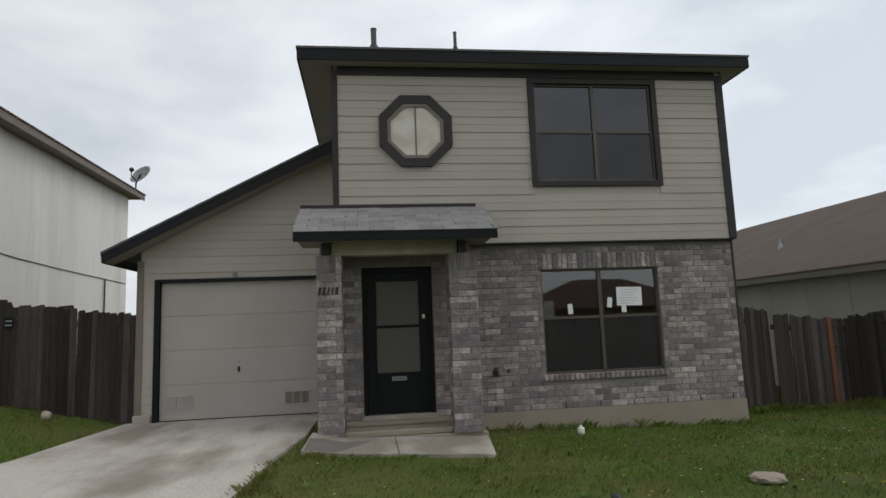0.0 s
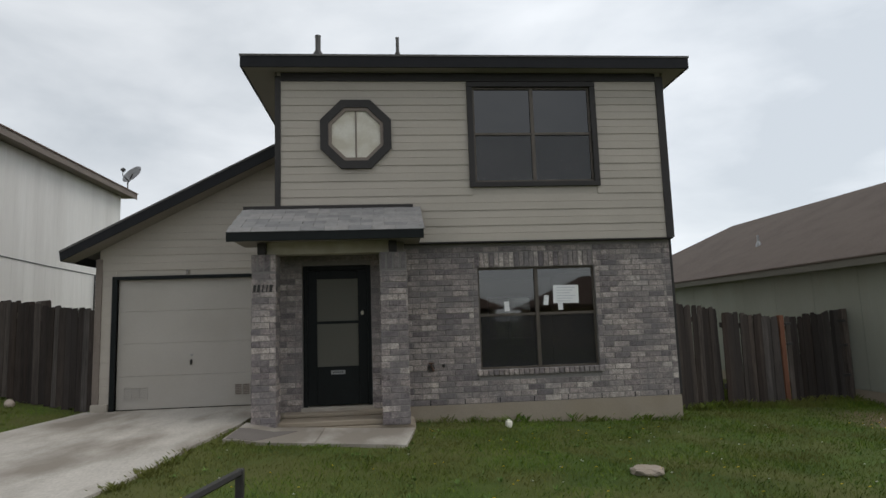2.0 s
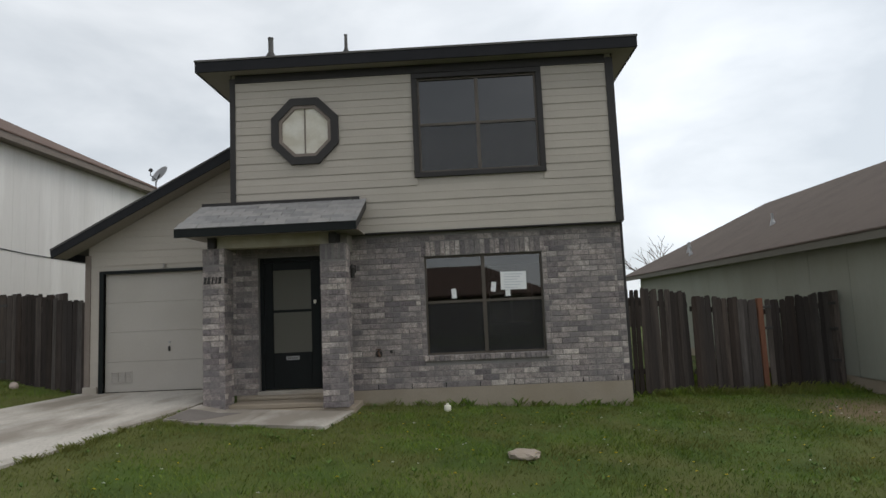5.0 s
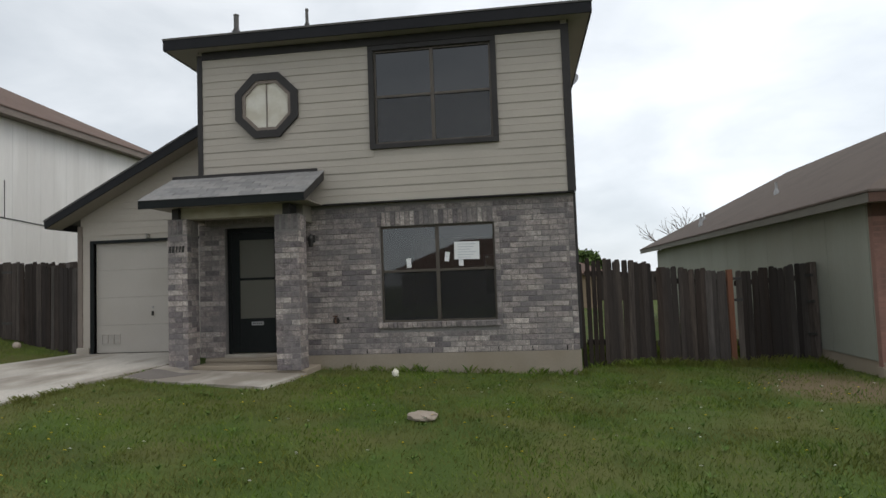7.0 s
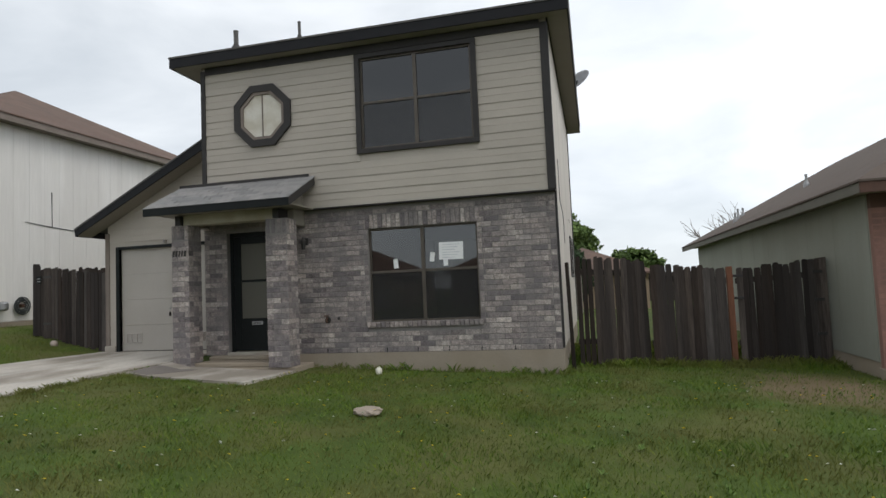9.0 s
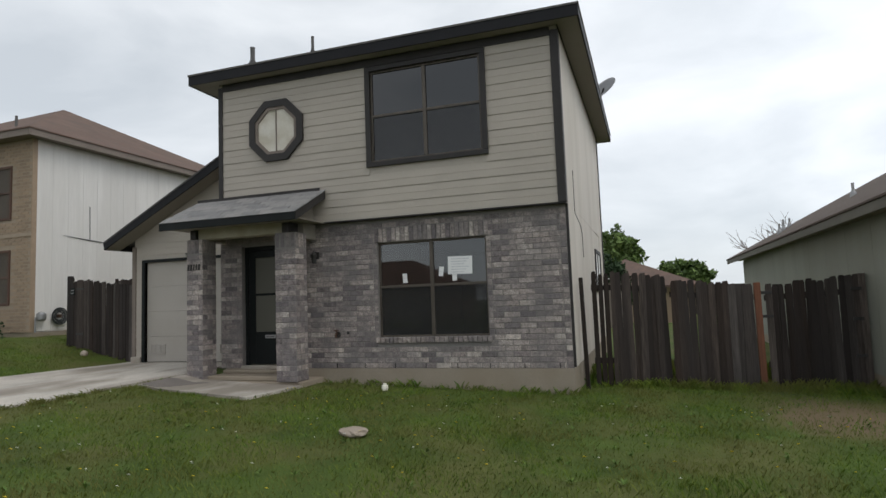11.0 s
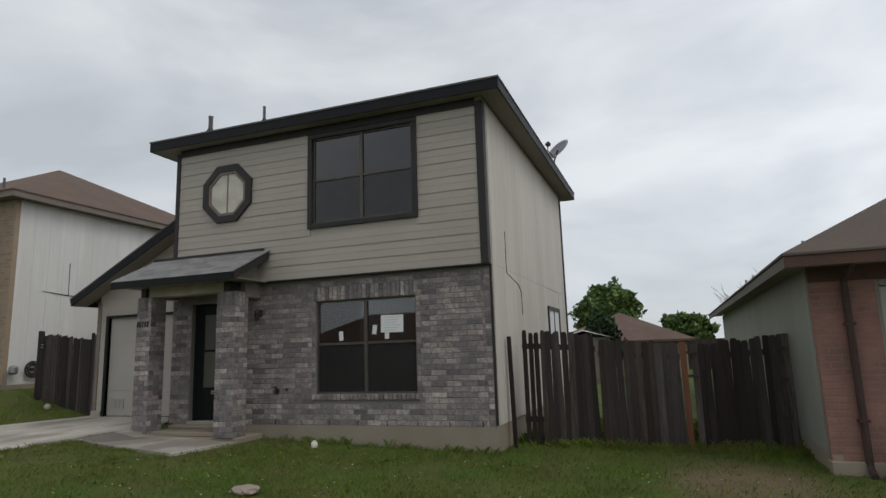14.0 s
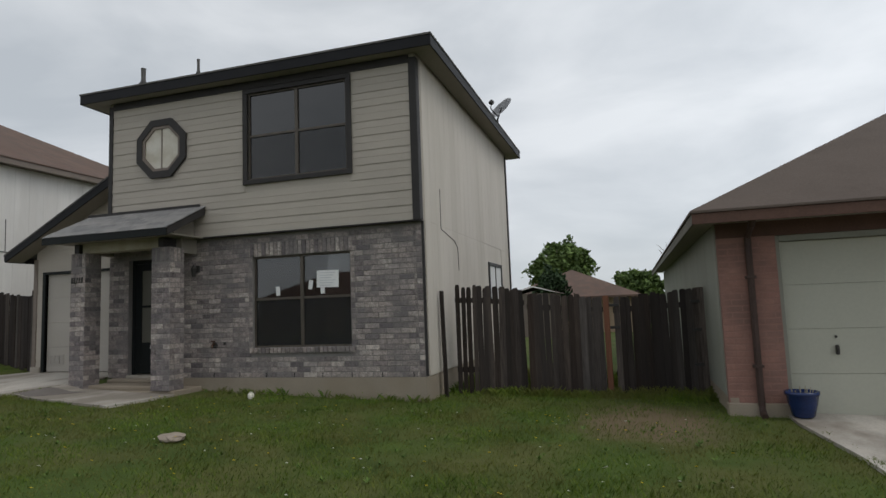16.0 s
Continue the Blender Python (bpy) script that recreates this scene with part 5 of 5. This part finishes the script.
pipe = thing("downpipe", "rusty brown downpipe strapped to the brick pier", "downpipe", at=(11.31, RYF - 0.05, 0.0))
part("pipe", tube([(11.31, -0.55, 2.50), (11.31, -0.45, 2.42), (11.31, RYF - 0.06, 2.28), (11.31, RYF - 0.06, 0.12), (11.31, RYF - 0.12, 0.03), (11.31, RYF - 0.22, 0.0)], 0.042, 8), PIPE, pipe)
for z in (0.6, 1.75):
    part("strap", box(11.25, 11.37, RYF - 0.106, RYF - 0.004, z, z + 0.035), PIPE, pipe)
for x, y, h in ((12.1, 6.0, 0.3), (11.3, 9.5, 0.28), (11.6, 10.5, 0.34), (11.9, 11.2, 0.26)):
    roof_vent(x, y, 2.62 + 0.535 * (x - 10.58) + 0.02, h * 0.85, 0.028, METAL, "pale metal")
potx, poty = 11.74, -0.25
pot = thing("flower_pot", "blue glazed flower pot beside the garage door", "flower pot", at=(potx, poty, ground_z(potx, poty) + 0.045))
pz = ground_z(potx, poty) + 0.046
smooth(part("pot", lathe([(0.10, 0.0), (0.125, 0.02), (0.165, 0.18), (0.18, 0.27), (0.195, 0.28), (0.195, 0.32), (0.175, 0.32), (0.16, 0.27)], (potx, poty, pz), 28), POT, pot))
part("soil", lathe([(0.15, 0.27), (0.163, 0.275)], (potx, poty, pz), 20), SOIL, pot)
dv = random.Random(3)
for i in range(9):
    a, r = dv.uniform(0, 6.28), dv.uniform(0.02, 0.13)
    part("stem", tube([(potx + r * math.cos(a), poty + r * math.sin(a), pz + 0.27), (potx + 1.2 * r * math.cos(a), poty + 1.2 * r * math.sin(a), pz + 0.33 + dv.uniform(0, 0.05))], 0.006, 5), BEAM, pot, "dry straw stem")

# ---- behind the fence ----
br = thing("rear_house", "distant house with a brown hip roof behind the fences", "house", at=(6.7, 25.6, 0))
part("wall", box(3.5, 9.9, 22.4, 28.8, -0.5, 1.85), TAN_BRICK, br)
part("roof", hip(3.1, 10.3, 22.0, 29.2, 1.86, 0.43, 0.1), ROOF_BROWN, br, "brown shingle hip roof")
shed = thing("garden_shed", "small shed with a white-edged gable roof", "shed", at=(5.8, 17.5, 0))
part("wall", box(4.9, 6.7, 17.2, 19.2, -0.3, 2.0), TAUPE_TRIM, shed)
part("roof", prism([(4.7, 17.0, 1.98), (5.8, 17.0, 2.32), (6.9, 17.0, 1.98), (5.8, 17.0, 2.25)], (0, 2.4, 0)), ROOF_TAUPE, shed)
part("bargeboard", prism([(4.7, 16.97, 1.98), (5.8, 16.97, 2.33), (6.9, 16.97, 1.98), (5.8, 16.97, 2.27)], (0, 0.028, 0)), PAPER, shed, "white bargeboard")
tagged(part("wall_back_yard", box(-12, 24, 34.0, 34.1, -0.6, 1.9), WOOD), "distant weathered wooden yard fence", "fence", kind="structure")


def leafy_tree(name, base, height, spread, seed, mat, label, leaves=3800, size=0.16, low=0.25):
    rnd = random.Random(seed)
    t = thing(name, label, "tree", at=base)
    b = Vector(base)
    top = b + Vector((0, 0, height * 0.7))
    part("trunk", tube([b, b + Vector((0.1, 0, height * 0.25)), b + Vector((-0.05, 0.05, height * 0.5)), top], 0.1, 8, [0.2, 0.16, 0.11, 0.05]), BARK, t)
    tips = []
    for i in range(34):
        a, h = rnd.uniform(0, 6.28), rnd.uniform(low, 0.75)
        s = b + Vector((0, 0, height * h * 0.8))
        e = b + Vector((spread * rnd.uniform(0.25, 0.7) * math.cos(a), spread * rnd.uniform(0.25, 0.7) * math.sin(a), height * min(0.88, h + rnd.uniform(0.05, 0.2))))
        part("limb", tube([s, s.lerp(e, 0.5) + Vector((0, 0, 0.15)), e], 0.04, 5, [0.06, 0.04, 0.012]), BARK, t)
        tips.append((e, rnd.uniform(0.4, 0.8) * spread * 0.42))
    v, f = [], []
    mid, half = b + Vector((0, 0, height * (0.5 + low * 0.5))), height * (0.5 - low * 0.5)
    while len(f) < leaves:
        d = Vector((rnd.gauss(0, 1), rnd.gauss(0, 1), rnd.gauss(0, 1))).normalized()
        rim = 0.82 + 0.34 * noise.noise(d * 2.1 + Vector((seed, 0, 0))) + 0.16 * noise.noise(d * 5.5 + Vector((0, seed, 0)))
        r = rim * rnd.uniform(0.25, 1.0) ** 0.45
        p = mid + Vector((d.x * spread * r, d.y * spread * r, d.z * half * r))
        if noise.noise(p * 1.5 / max(0.5, spread * 0.4) + Vector((3, 1, seed))) < -0.17:
            continue
        u = Vector((rnd.uniform(-1, 1), rnd.uniform(-1, 1), rnd.uniform(-1, 1))).normalized()
        w = u.cross(Vector((rnd.uniform(-1, 1), rnd.uniform(-1, 1), rnd.uniform(-1, 1)))).normalized()
        s = size * rnd.uniform(0.6, 1.3)
        k = len(v)
        v += [p - u * s, p + w * s * 0.5, p + u * s, p - w * s * 0.5]
        f.append((k, k + 1, k + 2, k + 3))
    me = bpy.data.meshes.new("crown")
    me.from_pydata(v, [], f)
    part("crown", me, mat, t)
    return t


leafy_tree("oak_tree", (5.6, 31, -0.5), 6.4, 2.3, 11, LEAF, "round green tree behind the rear houses", 11000, 0.17)
leafy_tree("cedar_tree", (6.2, 20.5, -0.5), 3.9, 1.1, 12, LEAF_DARK, "dark green cedar beside the distant roof", 5200, 0.12, 0.15)
leafy_tree("oak_tree", (10.3, 38, -0.5), 4.6, 2.2, 13, LEAF, "green tree far behind the fence", 7500, 0.19)


def bare_tree(base, seed):
    rnd = random.Random(seed)
    t = thing("bare_tree", "leafless grey tree leaning behind the low house", "tree", at=base)

    def grow(p, d, length, r, level):
        q = p + d * length
        part("limb" if level else "trunk", tube([p, p.lerp(q, 0.5) + Vector((rnd.uniform(-.06, .06), rnd.uniform(-.06, .06), rnd.uniform(-.03, .06))) * length, q], r, 5, [r, r * 0.8, r * 0.55]), BARK, t)
        if level < 4:
            for i in range(3 if level < 3 else 2):
                nd = (d + Vector((rnd.uniform(-.95, .55), rnd.uniform(-.6, .6), rnd.uniform(-.25, .6)))).normalized()
                grow(p.lerp(q, rnd.uniform(0.6, 1.0)), nd, length * rnd.uniform(0.5, 0.78), r * 0.55, level + 1)

    grow(Vector(base), Vector((-0.25, 0, 1)).normalized(), 2.0, 0.085, 0)
    return t


bare_tree((12.9, 17.5, 0.6), 5)

# ---- across the street: plain houses that the window glass mirrors ----
for x, mat in ((-12, TAN_BRICK), (3.5, TAUPE_TRIM), (19, TAN_BRICK)):
    oh = thing("opposite_house", "plain one-storey house across the street", "house", "houses across the street", at=(x, -34, -0.5))
    part("wall", box(x - 6, x + 6, -40, -32, -0.6, 2.6), mat, oh)
    part("roof", hip(x - 6.5, x + 6.5, -40.5, -31.5, 2.6, 0.5, 0.15), ROOF_BROWN, oh)
    part("garage_door", box(x + 1.5, x + 5.0, -31.99, -31.95, -0.5, 1.8), DOORPAINT, oh)
    part("window", box(x - 4, x - 2, -31.99, -31.95, 0.5, 1.9), SCREEN, oh)

# ---- lawn things ----
rk = bmesh.new()
bmesh.ops.create_icosphere(rk, subdivisions=3, radius=1.0)
for v in rk.verts:
    k = 1 + 0.25 * noise.noise(v.co * 1.7) + 0.1 * noise.noise(v.co * 4.0)
    v.co = Vector((v.co.x * 0.165 * k, v.co.y * 0.12 * k, max(-0.03, min(0.034, v.co.z * 0.07) * k)))
turned(rk, Matrix.Translation((4.83, -3.16, ground_z(4.83, -3.16) + 0.04)) @ Matrix.Rotation(radians(-12), 4, "Z"))
tagged(part("flat_stone", rk, STONE), "flat pale limestone lying in the grass", "stone")
cup = thing("cleanout_cap", "white plastic pipe cap standing in the grass", "pipe cap", at=(3.97, -0.48, 0.2))
smooth(part("cap", lathe([(0.05, -0.05), (0.05, 0.07), (0.042, 0.085), (0.02, 0.09)], (3.97, -0.48, ground_z(3.97, -0.48)), 16), PLASTIC, cup))
part("nut", box(3.95, 3.99, -0.50, -0.46, ground_z(3.97, -0.48) + 0.09, ground_z(3.97, -0.48) + 0.11, 0.003), PLASTIC, cup)
lr = bmesh.new()
bmesh.ops.create_icosphere(lr, subdivisions=2, radius=0.06)
for v in lr.verts:
    v.co = v.co * (1 + 0.3 * noise.noise(v.co * 12)) * Vector((1.2, 1, 0.7)).x
turned(lr, Matrix.Translation((-3.35, 0.62, ground_z(-3.35, 0.62) + 0.04)))
tagged(part("loose_stone", lr, STONE), "pale stone lying by the wooden gate", "stone")


def inside(x, y, poly):
    hit = False
    for (x0, y0), (x1, y1) in zip(poly, poly[1:] + poly[:1]):
        if (y0 > y) != (y1 > y) and x < (x1 - x0) * (y - y0) / (y1 - y0) + x0:
            hit = not hit
    return hit


BARE = lambda x, y: min(1.0, 1.1 * math.exp(-(((x - 9.95) / 0.95) ** 2 + ((y + 0.75) / 1.25) ** 2)) + max(0.0, 0.55 * noise.noise((x * 0.8, y * 0.8, 21.0)) - 0.12))
WALKS = [DRIVE, [(0.36, -0.6), (0.35, -1.64), (2.50, -1.86), (2.68, -0.6)], [(11.60, 0.25), (11.58, -0.6), (11.73, -2.2), (12.1, -9.4), (17.5, -9.4), (16.6, 0.25)]]


def grass(n, x0, x1, y0, y1, lo, hi, seed):
    rnd = np.random.RandomState(seed)
    pts = np.c_[rnd.uniform(x0, x1, n), rnd.uniform(y0, y1, n)]
    v, f = [], []
    for x, y in pts:
        if any(inside(x, y, w) for w in WALKS) or (0.40 < x < 6.78 and y > -0.02) or (0.4 < x < 2.68 and y > -0.7) or (XL < x < 0.5 and y > 0.8) or (x < NX and y > 0.93) or (x > RXW and y > -0.06):
            continue
        clump = 0.65 + 0.7 * noise.noise((x * 0.9, y * 0.9, 3.0)) + 0.35 * noise.noise((x * 3.5, y * 3.5, 7.0))
        if rnd.rand() < 0.78 * BARE(x, y) or rnd.rand() > 0.75 + 0.6 * clump:
            continue
        near = 1.4 if (y > -0.15 and 2.6 < x < 6.9) or (y > FY(x) - 0.12 and x > 6.9) else 1.0
        h = (lo + (hi - lo) * rnd.rand() ** 2) * (0.6 + 0.7 * max(0.0, clump)) * near
        a, ln = rnd.rand() * 6.283, h * rnd.uniform(0.2, 0.9)
        w = rnd.uniform(0.0022, 0.0045)
        cx, cy, z = math.cos(a), math.sin(a), ground_z(x, y) - 0.012
        k = len(v)
        v += [(x - cy * w, y + cx * w, z), (x + cy * w, y - cx * w, z), (x + cx * ln * 0.4 + cy * w * 0.7, y + cy * ln * 0.4 - cx * w * 0.7, z + h * 0.62), (x + cx * ln, y + cy * ln, z + h)]
        f += [(k, k + 1, k + 2), (k, k + 2, k + 3)]
    me = bpy.data.meshes.new("grass")
    me.from_pydata(v, [], f)
    me.materials.append(GRASS_BLADE)
    return tagged(new("grass", me), "uneven green lawn grass with weeds", "grass", kind="stuff")


grass(GRASS_N, -5.3, 12.0, -7.2, 1.4, 0.016, 0.06, 1)
grass(GRASS_N // 8, -5.3, 12.0, -10.9, -7.2, 0.02, 0.06, 3)
grass(GRASS_N // 8, 6.8, 11.0, 1.0, 4.0, 0.04, 0.12, 2)



def edge_tufts(line, every, seed, lo, hi, label):
    """Longer grass leaning over a paved or walled edge, in uneven clumps."""
    rnd = random.Random(seed)
    v, f = [], []
    for (x0, y0), (x1, y1) in zip(line, line[1:]):
        run = math.hypot(x1 - x0, y1 - y0)
        nx_, ny_ = (y1 - y0) / run, -(x1 - x0) / run
        for i in range(int(run / every)):
            t = rnd.random()
            px, py = x0 + (x1 - x0) * t, y0 + (y1 - y0) * t
            thick = 0.5 + noise.noise((px * 2.3, py * 2.3, seed))
            if thick < 0.25:
                continue
            for j in range(rnd.randint(9, 20)):
                off = rnd.uniform(-0.015, 0.10)
                x, y = px - nx_ * off + rnd.gauss(0, 0.03), py - ny_ * off + rnd.gauss(0, 0.03)
                h, a = rnd.uniform(lo, hi) * (0.55 + 0.7 * thick), rnd.uniform(0, 6.283)
                ln, w = h * rnd.uniform(0.4, 1.1), rnd.uniform(0.0025, 0.005)
                cx, cy, z = math.cos(a), math.sin(a), ground_z(x, y) - 0.012
                k = len(v)
                v += [(x - cy * w, y + cx * w, z), (x + cy * w, y - cx * w, z), (x + cx * ln * 0.4 + cy * w * 0.7, y + cy * ln * 0.4 - cx * w * 0.7, z + h * 0.62), (x + cx * ln, y + cy * ln, z + h)]
                f += [(k, k + 1, k + 2), (k, k + 2, k + 3)]
    me = bpy.data.meshes.new("grass_edge")
    me.from_pydata(v, [], f)
    me.materials.append(GRASS_BLADE)
    return tagged(new("grass_edge", me), label, "grass", kind="stuff")


edge_tufts([(0.32, -1.66), (0.10, -1.95), (-0.05, -3.2), (-0.5, -5.0), (-1.9, -9.4)], 0.04, 31, 0.03, 0.10, "long grass leaning over the driveway's edge")
edge_tufts([(2.55, -1.87), (0.30, -1.66)], 0.04, 32, 0.025, 0.07, "grass creeping over the walk slab's edge")
edge_tufts([(2.70, -0.06), (6.80, -0.06)], 0.09, 33, 0.03, 0.15, "tall grass and weeds along the foundation")
edge_tufts([(10.8, 1.55), (6.9, 0.86)], 0.09, 34, 0.03, 0.13, "tall grass along the foot of the fence")
edge_tufts([(11.66, -0.7), (11.78, -2.2), (12.1, -9.4)], 0.05, 35, 0.02, 0.07, "grass along the neighbour's driveway")

# weeds and small flowers in the lawn
rw = random.Random(21)
wv, wf = [], []
for i in range(420):
    x, y = rw.uniform(0.3, 11.3), rw.uniform(-7.6, -0.15)
    if any(inside(x, y, w) for w in WALKS) or (x < 2.7 and y > -0.75):
        continue
    z = ground_z(x, y)
    s = rw.uniform(0.014, 0.034)
    for j in range(rw.randint(6, 11)):
        a, e = rw.uniform(0, 6.28), rw.uniform(0.25, 1.1)
        d = Vector((math.cos(a) * math.cos(e), math.sin(a) * math.cos(e), math.sin(e)))
        u = Vector((-math.sin(a), math.cos(a), 0)) * s * 0.28
        p = Vector((x, y, z + 0.02))
        k = len(wv)
        wv += [p, p + d * s * 0.9 + u, p + d * s * 1.9, p + d * s * 0.9 - u]
        wf.append((k, k + 1, k + 2, k + 3))
me = bpy.data.meshes.new("weeds")
me.from_pydata(wv, [], wf)
me.materials.append(WEED)
tagged(new("weeds", me), "broad-leaved weeds scattered through the lawn", "weeds", kind="stuff")
for mat, count, label, nm in ((YELLOW, 150, "small yellow flowers scattered in the lawn", "yellow_flowers"), (WHITE_PETAL, 110, "small white flowers scattered in the lawn", "white_flowers")):
    fv, ff = [], []
    for i in range(count):
        x, y = rw.uniform(0.5, 10.8), rw.uniform(-7.4, -0.9)
        if any(inside(x, y, w) for w in WALKS):
            continue
        z = ground_z(x, y) + rw.uniform(0.06, 0.12)
        r, c = rw.uniform(0.010, 0.018), len(fv)
        fv.append((x, y, z + 0.006))
        for j in range(8):
            a = j * math.pi / 4
            fv.append((x + r * math.cos(a), y + r * math.sin(a) - 0.004, z + r * 0.5 * math.sin(-a)))
        ff += [(c, c + 1 + j, c + 1 + (j + 1) % 8) for j in range(8)]
    me = bpy.data.meshes.new(nm)
    me.from_pydata(fv, [], ff)
    me.materials.append(mat)
    tagged(new(nm, me), label, "flowers", kind="stuff")

# ---- bricks of the front wall ----
z, i = FLOOR_Z + 0.044, 0
while z < BRICK_TOP - 0.03:
    top, low = z + 0.037, z - 0.037
    segs = [(X0 - 0.10, 6.742 - 0.095)]
    course_bricks(front, 6.742 - 0.095, 6.742, z, 0.0, 0.0)
    holes = []
    if low < DOOR[3] + 0.23 and top > DOOR[2] and low < DOOR[3]:
        holes.append((DOOR[0], DOOR[1]))
    if top > W1[2] - 0.095 and low < W1[3] + 0.235:
        edge = 0.075 if low < W1[3] and top > W1[2] else 0.0
        holes.append((W1[0] - edge, W1[1] + edge))
        if edge:
            course_bricks(front, W1[0] - edge, W1[0], z, 0.0, 0.0)
            course_bricks(front, W1[1], W1[1] + edge, z, 0.0, 0.0)
    for h in holes:
        segs = [q for s in segs for q in ((s[0], min(s[1], h[0])), (max(s[0], h[1]), s[1])) if q[1] - q[0] > 0.03]
    for s in segs:
        course_bricks(front, s[0], s[1], z, 0.0, (0.123 if i % 2 else 0.0) + ((s[0] - X0) % 0.246))
    z += RUN_Z
    i += 1
n = round((W1[1] - W1[0] + 0.1) / 0.0765)
for k in range(n):
    x = W1[0] - 0.05 + (W1[1] - W1[0] + 0.1) * (k + 0.5) / n
    piece("brick", soldier[k % 3], BRICK, front, Matrix.Translation((x, -0.006 + rng.uniform(-0.002, 0.002), W1[3] + 0.118)))
    piece("brick", end[k % 3], BRICK, front, Matrix.Translation((x, -0.035, W1[2] - 0.045)) @ Matrix.Diagonal((0.066 / 0.115, 1.3, 0.085 / 0.074, 1)))
for k in range(8):
    x = 2.9 + k * 0.52
    part("weep_hole", box(x, x + 0.012, -0.0035, 0.005, FLOOR_Z + 0.006, FLOOR_Z + 0.078), BLACK, front, "open dark weep joint")
# dark metal frame of a yard sign near the street
SIGN_A, SIGN_B, SIGN_Z = (1.82, -6.84), (1.70, -7.38), 1.205
ys = thing("yard_sign_frame", "bare dark metal yard sign frame near the street", "sign frame", at=(*SIGN_A, ground_z(*SIGN_A)))
for x, y in (SIGN_A, SIGN_B):
    part("post", box(x - 0.014, x + 0.014, y - 0.014, y + 0.014, ground_z(x, y) - 0.1, SIGN_Z + 0.012, 0.004), DARK_METAL, ys)
part("arm", tube([(*SIGN_A, SIGN_Z), (*SIGN_B, SIGN_Z)], 0.014, 6), DARK_METAL, ys)
